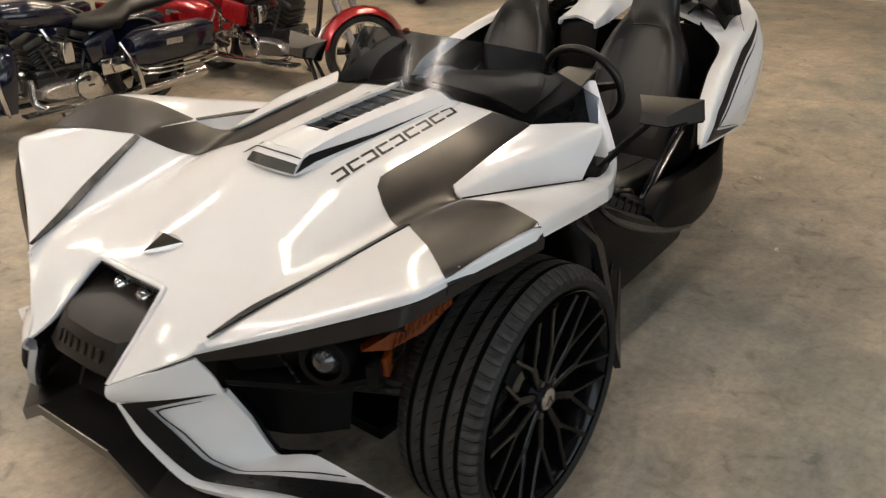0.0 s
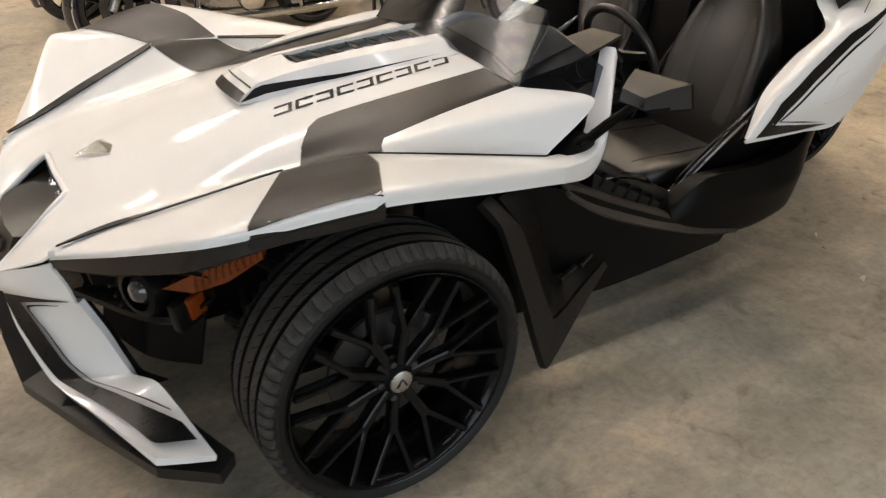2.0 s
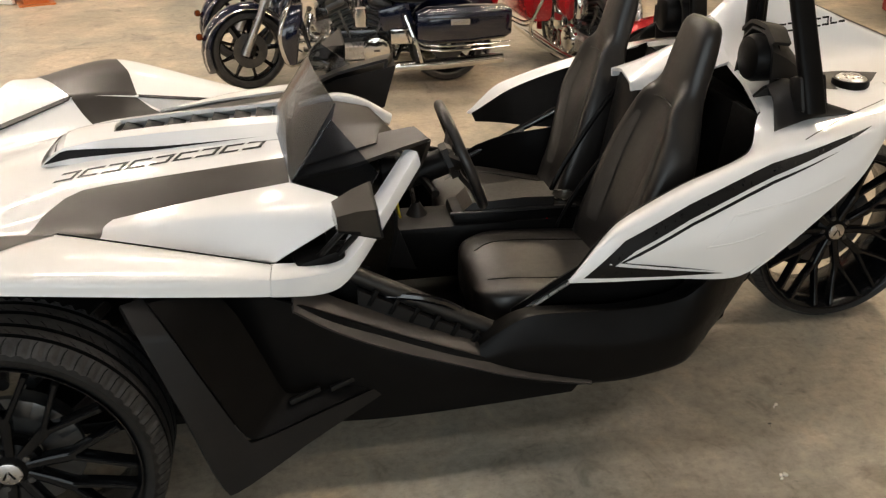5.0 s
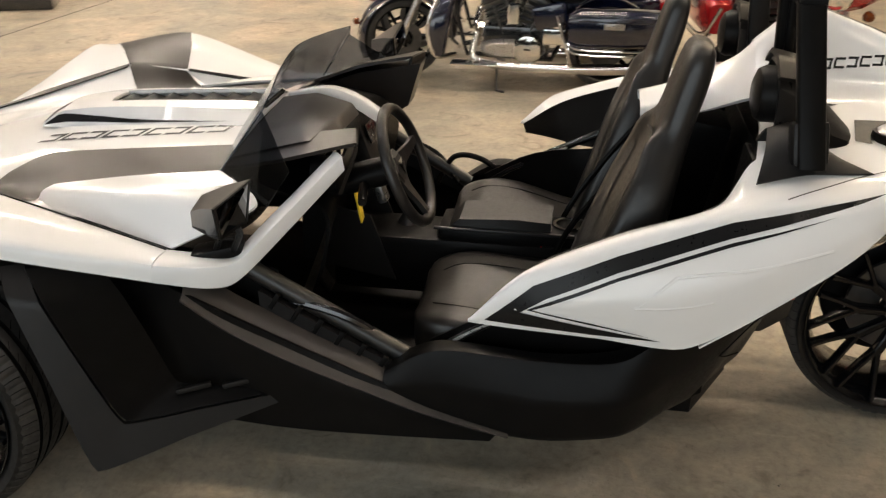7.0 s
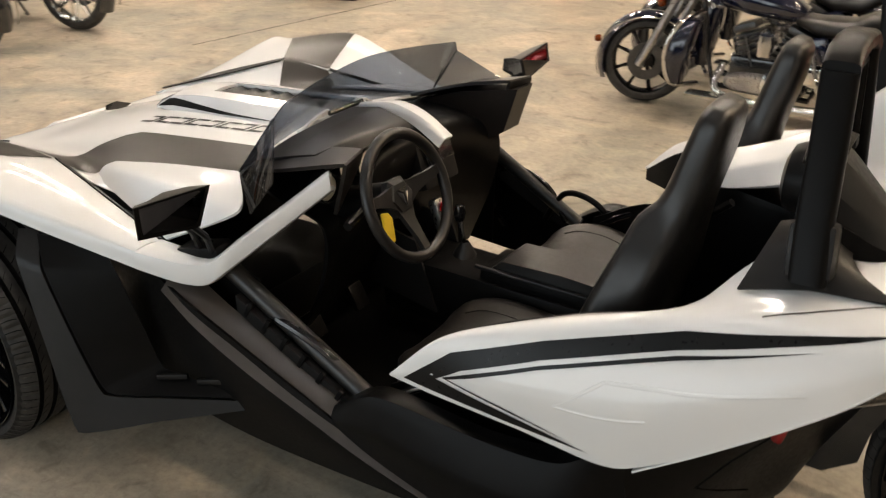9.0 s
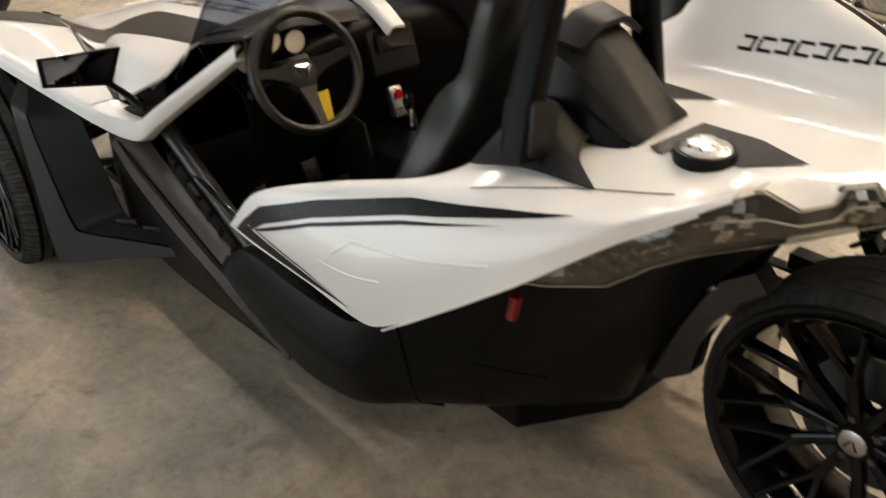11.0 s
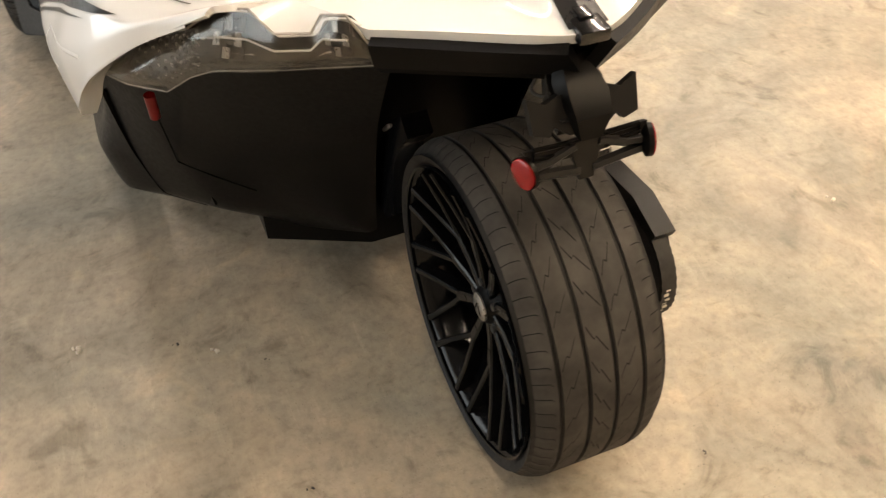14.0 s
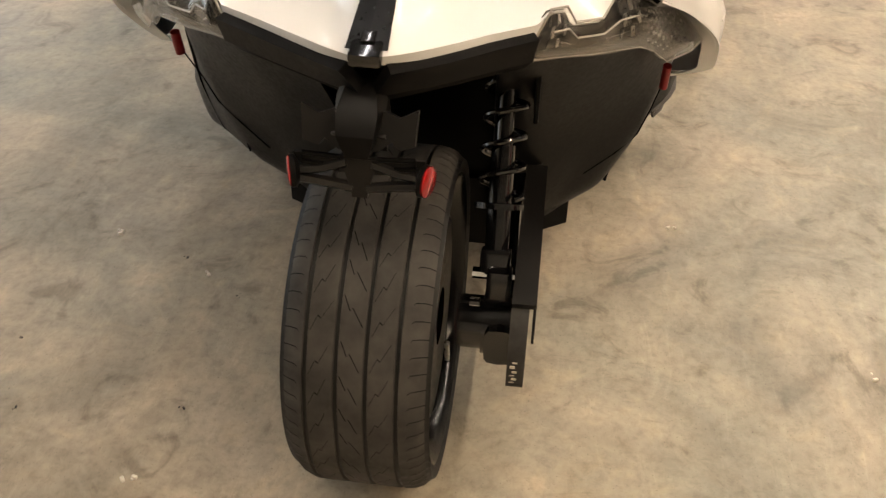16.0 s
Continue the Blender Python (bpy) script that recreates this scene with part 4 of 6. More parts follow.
plate_poly = [(2.310, -.395), (2.415, -.445), (2.552, -.288), (2.45, -.262), (2.335, -.272)]
both("filler_plate", decal([plate_poly], dt, lift=.002), SKIRT, car)
spear = [(2.312, -.192), (2.14, -.285), (2.11, -.21), (2.16, -.19)]
both("deck_spear", decal([spear], dt, lift=.002), PLASTIC, car)
cap = part("filler_cap", lathe(bmesh.new(), [(.001, 0), (.052, 0), (.055, .008), (.053, .024), (.001, .024)], 28, pose(2.408, -.372, .988, 90, 0, 0)), PLASTIC, car, "round fuel filler cap with a silver top")
bm = lathe(bmesh.new(), [(.001, .034), (.019, .035), (.036, .033), (.044, .027), (.046, .022)], 24, pose(2.408, -.372, .988, 90, 0, 0), dent=lambda k, j: -.006 if k in (2, 3) and j % 6 < 2 else 0)
part("cap_top", bm, ALLOY, cap)
bm = patch([[(2.690, -.272, .982), (2.682, -.264, .940)], [(2.780, -.140, .984), (2.764, -.134, .942)], [(2.852, -.030, .988), (2.838, 0, .942)]], 5, 3, 0.02)
both("deck_undertrim", bm, PLASTIC, car, "black trim under the deck edge")
bm = patch([[(2.40, -.40, .93), (2.40, 0, .93)], [(2.690, -.260, .930), (2.840, 0, .925)]], 4, 4, 0.01)
both("deck_underside", bm, PLASTIC, car)

# tail lamps with clear lenses over silvered cells
lens_rows = [[(2.213, .666, .788), (2.215, .667, .789), (2.215, .666, .791), (2.215, .664, .792)],
             [(2.290, .630, .794), (2.318, .622, .826), (2.315, .604, .862), (2.300, .588, .883)],
             [(2.372, .567, .804), (2.400, .560, .850), (2.403, .546, .900), (2.385, .540, .922)],
             [(2.430, .525, .850), (2.457, .522, .888), (2.468, .516, .925), (2.458, .512, .950)],
             [(2.480, .490, .878), (2.507, .488, .912), (2.522, .476, .955), (2.513, .462, .996)],
             [(2.525, .440, .888), (2.552, .442, .915), (2.565, .434, .960), (2.555, .423, 1.003)],
             [(2.575, .388, .900), (2.600, .398, .925), (2.608, .402, .952), (2.604, .399, .978)],
             [(2.610, .346, .910), (2.632, .351, .930), (2.638, .352, .955), (2.631, .348, .979)],
             [(2.625, .328, .914), (2.647, .334, .940), (2.651, .334, .975), (2.635, .329, 1.006)],
             [(2.655, .295, .922), (2.677, .303, .945), (2.682, .305, .980), (2.669, .301, 1.014)],
             [(2.692, .257, .933), (2.694, .258, .935), (2.695, .259, .938), (2.694, .259, .941)]]
# white shoulder behind the lamp and the returned edge of the quarter above it
for sgn in (1, -1):
    bm = patch([[(x - .004, sgn * (y - .004), z - .004) for x, y, z in ((2.505, .468, .996), (2.555, .423, 1.001), (2.604, .397, .975), (2.631, .346, .976), (2.636, .327, 1.003), (2.669, .298, 1.011))],
                [(x, sgn * y, z) for x, y, z in ((2.500, .395, 1.004), (2.545, .355, 1.003), (2.585, .335, 1.003), (2.620, .314, 1.002), (2.640, .303, 1.001), (2.680, .280, .999))]], 3, 4, .004, tens=(1, .2))
    part("deck_shoulder", bm, WHITE, car)
    bm = patch([[(x, sgn * y, z) for x, y, z in ((1.955, .752, .584), (2.090, .737, .682), (2.270, .692, .814), (2.400, .602, .914), (2.500, .517, .975))],
                [(x, sgn * y, z) for x, y, z in ((1.958, .719, .582), (2.100, .690, .690), (2.213, .663, .793), (2.300, .590, .885), (2.458, .513, .951))]], 2, 6, .004)
    part("quarter_return", bm, WHITE, car)
for sgn in (1, -1):
    rows = [[(x, sgn * y, z) for x, y, z in r] for r in lens_rows]
    inner = [[(x - .014, sgn * (y - .012), z - (.010 if k == 3 else 0)) for k, (x, y, z) in enumerate(r)] for r in lens_rows]
    tl = part("tail_lamp", patch(inner, 4, 4, 0.004, tens=(.3, .5)), REFLECT, car, "clear tail lamp with silver reflector cells", sharp=20)
    part("lens", patch(rows, 4, 4, 0.003, tens=(.3, .5)), CLEAR, tl, sharp=16)
    out = Vector((.55, sgn * .75, .35)).normalized()
    part("lens_edge", tube(bmesh.new(), [rows[k][3] for k in range(3, 11)], .0024, 6), LENSEDGE, tl)
    part("lens_edge", tube(bmesh.new(), [Vector(rows[k][2]) + out * .002 for k in range(4, 10)], .0020, 6), LENSEDGE, tl)
    part("lens_edge", tube(bmesh.new(), [rows[k][0] for k in range(0, 11)], .0012, 6), LENSEDGE, tl)
    for k in range(12):
        for j in range(8):
            p = Vector(on_rows(inner, 1.10 + .19 * k, .50 + .28 * j + .10 * (k % 2))) + out * .004
            part("led_cup", lathe(bmesh.new(), [(.002, .002), (.0040, -.002), (.0048, -.001), (.0048, .003)], 5, pose(*p, 0, 0, 145 if sgn > 0 else 35)), ALLOY if (k + j) % 2 else REFLECT, tl)
    for k in range(5):
        a, b = (Vector(on_rows(inner, u, 1.10 + .38 * k)) + out * .005 for u in (3.10 + .16 * k, 4.25 + .10 * k))
        up = Vector((0, 0, .009))
        part("reflector_louvre", softened(prism(bmesh.new(), [a, b, b + up * .3, a + up * .5], out * .005), .001), ALLOY if k == 2 else REFLECT, tl)
    for u0, du in ((3.9, .34), (8.0, .36)):
        for i in range(3):
            for j in range(3):
                q = [Vector(on_rows(inner, u0 + du * (i + a), .75 + .68 * (j + b))) + out * (.003 + .007 * ((i + j + a) % 2)) for a, b in ((.06, .06), (.94, .06), (.94, .94), (.06, .94))]
                part("reflector_facet", prism(bmesh.new(), q, out * .002), ALLOY if (i + j) % 2 else REFLECT, tl)
    for k in range(4):
        a, b = (Vector(on_rows(inner, u, .70 + .16 * k)) + out * .003 for u in (2.3, 9.0))
        if k in (0, 3):
            part("reflector_rib", tube(bmesh.new(), [Vector(on_rows(inner, 2.3 + .67 * m, .70 + .16 * k)) + out * .003 for m in range(11)], .0025, 6), ALLOY, tl)

# roll hoops with fairings
for sgn in (1, -1):
    hoop = part("roll_hoop", bmesh.new(), PLASTIC, car, "black roll hoop behind the seat")
    bm = bmesh.new()
    sec = lambda c, u, hw, hd: oval(c, u, (1, 0, 0), hw, hd, 16, 4.0)
    path = [((2.168, sgn * .578, .985), .024), ((2.158, sgn * .552, 1.07), .023), ((2.142, sgn * .482, 1.24), .021), ((2.133, sgn * .450, 1.326), .021)]
    loft(bm, [sec(c, (0, 1, 0), w, .032) for c, w in path])
    path = [((2.165, sgn * .205, 1.005), .018), ((2.158, sgn * .212, 1.07), .018), ((2.142, sgn * .228, 1.24), .018), ((2.133, sgn * .238, 1.326), .018)]
    loft(bm, [sec(c, (0, 1, 0), w, .030) for c, w in path])
    loft(bm, [oval(c, (0, 0, 1), (1, 0, 0), .017, .032, 16, 4.0) for c in ((2.134, sgn * .462, 1.326), (2.132, sgn * .425, 1.348), (2.132, sgn * .352, 1.354), (2.132, sgn * .268, 1.348), (2.134, sgn * .228, 1.326))])
    tube(bm, [(2.150, sgn * .505, 1.16), (2.140, sgn * .448, 1.305), (2.140, sgn * .255, 1.305), (2.150, sgn * .240, 1.16)], .012, 10)
    finish(bm)
    bm.to_mesh(hoop.data)
    bm.free()
    part("foot", patch([[(2.055, sgn * .588, .940), (2.075, sgn * .52, 1.0), (2.085, sgn * .45, 1.03), (2.075, sgn * .40, .985)], [(2.17, sgn * .565, .960), (2.15, sgn * .52, 1.03), (2.14, sgn * .46, 1.05), (2.16, sgn * .40, .99)],
                         [(2.318, sgn * .548, .966), (2.25, sgn * .51, .985), (2.22, sgn * .46, .995), (2.22, sgn * .41, .99)]], 5, 4, 0.008, tens=(.5, .6)), SKIRT, hoop, "dark grey spear-shaped hoop foot", sharp=25)
    fair = part("fairing", patch([[(2.105, sgn * .445, .995), (2.105, sgn * .425, 1.120), (2.105, sgn * .375, 1.165), (2.105, sgn * .290, 1.165), (2.105, sgn * .240, 1.120), (2.105, sgn * .215, 1.010)],
                           [(2.165, sgn * .440, .985), (2.165, sgn * .415, 1.090), (2.162, sgn * .365, 1.140), (2.162, sgn * .290, 1.140), (2.165, sgn * .245, 1.095), (2.165, sgn * .225, 1.008)],
                           [(2.240, sgn * .430, .985), (2.240, sgn * .400, 1.035), (2.235, sgn * .355, 1.070), (2.235, sgn * .295, 1.070), (2.240, sgn * .255, 1.035), (2.240, sgn * .235, 1.004)],
                           [(2.292, sgn * .410, .988), (2.300, sgn * .385, 1.000), (2.302, sgn * .345, 1.008), (2.300, sgn * .295, 1.008), (2.296, sgn * .265, 1.006), (2.290, sgn * .240, 1.003)]], 5, 4, 0.008, tens=(.7, .45)), SKIRT, hoop, "dark grey creased fairing behind the hoop", sharp=18)
    part("fairing_band", patch([[(2.112, sgn * .454, .990), (2.112, sgn * .447, 1.045)], [(2.190, sgn * .450, .984), (2.188, sgn * .440, 1.040)], [(2.240, sgn * .438, .982), (2.244, sgn * .426, 1.012)], [(2.285, sgn * .420, .984), (2.288, sgn * .412, .995)]], 4, 3, .005), PLASTIC, fair, "black lower band")
    part("fairing_brow", patch([[(2.100, sgn * .432, 1.150), (2.100, sgn * .375, 1.186), (2.100, sgn * .290, 1.186), (2.100, sgn * .235, 1.150)], [(2.165, sgn * .415, 1.138), (2.168, sgn * .365, 1.172), (2.168, sgn * .295, 1.172), (2.165, sgn * .245, 1.138)]], 3, 4, .012, tens=(.6, .5)), SKIRT, fair)
    bm = lathe(bmesh.new(), [(.001, -.026), (.04, -.025), (.062, -.016), (.070, .0), (.070, .05), (.001, .05)], 28, pose(2.085, sgn * .35, 1.085, 0, 0, -90))
    part("speaker_pod", bm, PLASTIC, hoop)
    bm = box(bmesh.new(), (2.162, sgn * .545, 1.030), (.080, .064, .10), (sgn * 14, -6, 0), .012)
    part("clamp", bm, SKIRT, hoop)
# panel joints
joint = [(2.117, -.6465), (2.279, -.5625), (2.44, -.4985), (2.44, -.4945), (2.279, -.5585), (2.117, -.6425)]
both("panel_joint", decal([joint], tree_of(ql, deck), lift=.0012, cell=.03), SILL, car)


# ---- wheels ----
def tyre_profile(r_rim, r_out, w, grooves, gw=.0075):
    """Half-round shoulders, flat tread with grooves: (radius, along the axle)."""
    h = w / 2
    p = [(r_rim - .006, -h + .020), (r_rim + .004, -h + .006), (r_rim + .016, -h - .001), ((r_rim + r_out) / 2, -h - .005), (r_out - .020, -h + .003), (r_out - .009, -h + .014), (r_out - .003, -h + .028)]
    tread = []
    for g in grooves:
        tread += [(r_out, g - gw), (r_out - gw * 1.1, g - gw * .7), (r_out - gw * 1.1, g + gw * .7), (r_out, g + gw)]
    return p + tread + [(r, -a) for r, a in p[::-1]]


def spoke_mesh(r_split, r1, lip):
    """One Y spoke: a stem that splits into two slim ridged arms reaching the rim at depth lip; wheel face toward -y."""
    bm = bmesh.new()

    def arm(pts, widths, depth=.026):
        rings = []
        for i, (p, w) in enumerate(zip(pts, widths)):
            a, b = Vector(pts[max(i - 1, 0)]), Vector(pts[min(i + 1, len(pts) - 1)])
            d = (b - a).normalized()
            s = d.cross(Vector((0, 1, 0))).normalized()
            n = s.cross(d)
            n = n if n.y < 0 else -n
            p = Vector(p)
            rings.append([p - s * w, p - s * w * .86 + n * .006, p - s * w * .50 + n * .009, p + s * w * .50 + n * .009, p + s * w * .86 + n * .006, p + s * w, p + s * w * .7 - n * depth, p - s * w * .7 - n * depth])
        loft(bm, rings)

    def pol(r, a, y):
        return (r * math.sin(a), y, r * math.cos(a))
    arm([pol(.040, 0, .016), pol(r_split * .6, 0, .014), pol(r_split * .92, 0, .008), pol(r_split * 1.06, 0, .007)], [.0125, .0130, .0150, .0100])
    for sgn in (1, -1):
        a1 = sgn * radians(11.6)
        end, mid = Vector(pol(r1, a1, lip)), Vector(pol(r_split, a1 * .16, .008))
        bow = Vector(pol(r_split + (r1 - r_split) * .5, a1 * .74, .004 + lip * .45))
        arm([pol(r_split * .72, a1 * .08, .011), mid, mid.lerp(bow, .55), bow, bow.lerp(end, .55), end], [.0070, .0086, .0082, .0078, .0078, .0090])
    return bm


def wheel(parent, name, centre, sgn, r_out, w, r_rim, grooves, rubber, dish=.020, phase=0.0):
    """A tyre on a ten-spoke alloy wheel; sgn -1: face to the left of the vehicle."""
    hub_y = -w / 2 + dish
    m = Matrix.Translation(centre) @ (Matrix() if sgn < 0 else Matrix.Rotation(math.pi, 4, "Z"))
    root = part(name, lathe(bmesh.new(), [(r_rim - .001, -w / 2 - .001), (r_rim + .003, -w / 2 - .003), (r_rim + .003, -w / 2 + .004), (r_rim - .008, -w / 2 + .012), (r_rim - .016, -w / 2 + .030), (r_rim - .030, -w / 2 + .07), (r_rim - .034, 0), (r_rim - .020, w / 2 - .02), (r_rim, w / 2)], 72), WHEELBLK, parent, "gloss black ten-spoke alloy wheel")
    root.matrix_basis = m
    prof = tyre_profile(r_rim, r_out, w, grooves, .0075 if rubber == RUBBER else .0048)
    n = len(prof)
    blk = 3

    def dent(k, j):
        if k in (5, 6, n - 6, n - 7) and j % blk == 0:
            return -.004 if rubber == RUBBERD else -.011
        if k in (4, n - 5) and j % blk == 0:
            return -.002 if rubber == RUBBERD else -.006
        return 0
    tyre = part("tyre", lathe(bmesh.new(), prof, 210, dent=dent), rubber, root, "low-profile tyre with cut grooves", sharp=32)
    tyre.data.materials.append(GROOVE if rubber == RUBBER else SIDEWALL)
    tyre.data.materials.append(SIDEWALL)
    # groove faces get a darker material that deepens the shade in them
    for i, poly in enumerate(tyre.data.polygons):
        k = i // 210
        if 7 <= k < n - 8 and (k - 7) % 4 < 3 and (rubber == RUBBER or (k - 7) % 4 == 1):
            poly.material_index = 1
        elif k < 4 or k >= n - 5:
            poly.material_index = 2
    # sipes are flat near-black strips on the tread, coloured like shaded cuts
    sipes = bmesh.new()
    rng = random.Random(4)
    if rubber == RUBBERD:
        # worn forked sipes that wander across the ribs
        for (a, b), turn in zip(zip(grooves, grooves[1:]), (1, -1, 1)):
            for j in range(34):
                an = 2 * math.pi * (j + rng.random() * .25) / 34
                y0, y1 = a + .007, b - .007
                trail = [(y0, an), (y0 + (y1 - y0) * .30, an + .075 * turn), (y0 + (y1 - y0) * .42, an + .060 * turn), (y0 + (y1 - y0) * rng.uniform(.72, .95), an + .150 * turn)]
                for (ya, ta), (yb, tb) in zip(trail, trail[1:]):
                    q = [(ya, ta), (yb, tb), (yb + .0015, tb + .0026), (ya + .0015, ta + .0026)]
                    sipes.faces.new([sipes.verts.new(((r_out + .0006) * math.cos(t), y, (r_out + .0006) * math.sin(t))) for y, t in q])
    for a, b in (zip(grooves, grooves[1:]) if rubber == RUBBER else ()):
        for j in range(64):
            an = 2 * math.pi * (j + rng.random() * .2) / 64
            r = r_out + .0006
            y0, y1 = a + .0085, b - .0085
            q = [(y0, an), (y0 + (y1 - y0) * .55, an + .050), (y0 + (y1 - y0) * .55, an + .056), (y0, an + .010)]
            vs = [sipes.verts.new((r * math.cos(t), y, r * math.sin(t))) for y, t in q]
            sipes.faces.new(vs)
    for s in (1, -1):
        for j in range(70):
            an = 2 * math.pi * (j + .5) / 70
            rows = [(r_out + .0008, grooves[0] - .012), (r_out - .0022, -w / 2 + .028), (r_out - .0082, -w / 2 + .0135), (r_out - .019, -w / 2 + .0025)]
            for (ra, ya), (rb, yb), tw in zip(rows, rows[1:], (.010, .004, -.004)):
                wd = .007 if rubber == RUBBER else .0045
                q = [(ra, ya, an), (rb, yb, an + tw), (rb, yb, an + tw + wd), (ra, ya, an + wd)]
                sipes.faces.new([sipes.verts.new((r * math.cos(t), s * y, r * math.sin(t))) for r, y, t in q])
                an += tw
    sp_ob = part("tread_sipe", sipes, GROOVE, root)
    sp_ob["kind"] = "stuff"
    sp = spoke_mesh(.148, r_rim - .010, .006 - dish)
    finish(sp, 30)
    me = bpy.data.meshes.new("spoke")
    sp.to_mesh(me)
    sp.free()
    me.materials.append(WHEELBLK)
    for k in range(10):
        o = new("spoke", me)
        o.parent = root
        o.matrix_basis = Matrix.Translation((0, hub_y, 0)) @ Matrix.Rotation(2 * math.pi * k / 10 + radians(phase), 4, "Y")
    part("hub", lathe(bmesh.new(), [(.001, -.002 + hub_y), (.034, -.002 + hub_y), (.042, .010 + hub_y), (.066, .024 + hub_y), (.070, .05 + hub_y), (.001, .05 + hub_y)], 40), PLASTIC, root)
    hc = part("centre_cap", lathe(bmesh.new(), [(.001, -.009), (.022, -.008), (.030, -.005), (.032, .004)], 32, Matrix.Translation((0, hub_y, 0))), ALLOY, root, "silver centre cap with a dark mark")
    bm = bmesh.new()
    for s in (1, -1):
        prism(bm, [(s * .002, hub_y - .0095, .013), (s * .016, hub_y - .0095, -.012), (s * .010, hub_y - .0095, -.012), (s * .002, hub_y - .0095, .004)], (0, .002, 0))
    part("cap_mark", bm, PLASTIC, hc)
    for k in range(5):
        a = 2 * math.pi * (k + .5) / 5
        part("lug_nut", lathe(bmesh.new(), [(.001, -.002), (.008, -.002), (.010, .004), (.010, .02)], 8, Matrix.Translation((.052 * math.cos(a), hub_y + .006, .052 * math.sin(a)))), STEEL, root)
    part("brake_disc", lathe(bmesh.new(), [(.06, hub_y + .075), (.158, hub_y + .075), (.160, hub_y + .080), (.158, hub_y + .09), (.06, hub_y + .09)], 48), STEEL, root)
    bm = bmesh.new()
    for k in range(4):
        a = radians(30 + 14 * k)
        box(bm, (.145 * math.cos(a), hub_y + .078, .145 * math.sin(a)), (.05, .05, .045), (0, -30 - 14 * k, 0), 0.008)
    part("caliper", bm, STEEL, root)
    return root


FRONT_G, REAR_G = (-.074, -.030, .026, .070), (-.084, -.030, .022, .076)
wheel(car, "front_wheel", (.008, -.888, .360), -1, .360, .248, .300, FRONT_G, RUBBER, .020, 7)
wheel(car, "front_wheel", (.062, .823, .360), 1, .360, .248, .300, FRONT_G, RUBBER, .020, 7)
rear = wheel(car, "rear_wheel", (2.668, -.018, .347), -1, .347, .255, .298, REAR_G, RUBBERD, .045, 22)
part("drum", lathe(bmesh.new(), [(.06, .070), (.200, .070), (.214, .078), (.214, .104), (.06, .108)], 48), PLASTIC, rear, "black hub drum")

bm = box(bmesh.new(), (2.725, .112, .305), (.012, .010, .060), (0, 16, 0), .002)
part("wheel_weight", bm, ALLOY, car, "small silver wheel weight on the rear rim")

# ---- swingarm, belt drive, shock, number plate bracket ----
bm = bmesh.new()
loft(bm, [oval(c, (0, 1, 0), (0, 0, 1), w, h, 12, 4) for c, w, h in (((2.16, .20, .36), .05, .075), ((2.40, .205, .37), .035, .06), ((2.66, .215, .345), .035, .05), ((2.74, .215, .34), .03, .045))])
sw = part("swingarm", bm, GLOSSY, car, "gloss black single-side swingarm")
bm = bmesh.new()
hug = [(2.668 - .358 * math.cos(radians(a)), -.158, .347 + .358 * math.sin(radians(a))) for a in (0, 14, 28, 42, 54)]
prism(bm, [(2.105, -.158, .345), (2.150, -.158, .287), (2.240, -.158, .290)] + hug + [(2.425, -.158, .672), (2.330, -.158, .602), (2.200, -.158, .440)], (0, .055, 0))
softened(bm, .012, 3)
part("arm_guard", bm, GLOSSY, sw)
bm = bmesh.new()
box(bm, (2.325, -.158, .588), (.050, .012, .008), (0, -40, 0), .002)
part("guard_badge", bm, ALLOY, sw)
bm = tube(bmesh.new(), [(2.672, .13, .346), (2.672, .25, .346)], .055, 24)
part("axle_carrier", bm, GLOSSY, sw)
bm = tube(bmesh.new(), [(2.672, .15, .39), (2.672, .17, .39)], .018, 10)
part("axle_collar", bm, CHROME, sw)
bm = lathe(bmesh.new(), [(.02, .236), (.110, .236), (.113, .238), (.113, .268), (.110, .270), (.02, .270)], 60, Matrix.Translation((2.672, 0, .346)))
part("belt_pulley", bm, STEEL, car, "dark toothed rear belt pulley")
bm = bmesh.new()
ring = [(2.672 + .117 * math.cos(a), .253, .346 + .117 * math.sin(a)) for a in np.linspace(-math.pi * .52, math.pi * .52, 40)]
pts = [(2.20, .253, .445)] + ring[::-1] + [(2.20, .253, .275)]
rings = []
for i, p in enumerate(pts):
    a, b = Vector(pts[max(i - 1, 0)]), Vector(pts[min(i + 1, len(pts) - 1)])
    d = (b - a).normalized()
    nrm = Vector((d.z, 0, -d.x))
    q = Vector(p)
    tooth = .003 if i % 2 else 0
    rings.append([q + Vector((0, -.017, 0)) + nrm * (.004), q + Vector((0, .017, 0)) + nrm * .004, q + Vector((0, .017, 0)) - nrm * (.004 + tooth), q + Vector((0, -.017, 0)) - nrm * (.004 + tooth)])
loft(bm, rings)
belt = part("drive_belt", bm, RUBBER, car, "ribbed black drive belt with pale print")
bm = bmesh.new()
for k in range(6):
    a = radians(-24 + 6 * k)
    box(bm, (2.672 + .1225 * math.cos(a), .247 + .004 * (k % 2), .346 + .1225 * math.sin(a)), (.002, .010, .006), (0, -math.degrees(a), 0))
part("belt_print", bm, PAPER, belt)
bm = bmesh.new()
prism(bm, [(2.30, .236, .50), (2.66, .236, .505), (2.75, .236, .468), (2.74, .236, .450), (2.60, .236, .470), (2.30, .236, .46)], (0, .046, 0))
softened(bm, .006)
part("belt_guard", bm, SKIRT, car, "dark grey belt guard")
bm = bmesh.new()
prism(bm, [(2.45, .278, .47), (2.72, .278, .45), (2.76, .278, .38), (2.70, .278, .34), (2.62, .278, .36), (2.60, .278, .42)], (0, .005, 0))
part("belt_shield", bm, SKIRT, car)
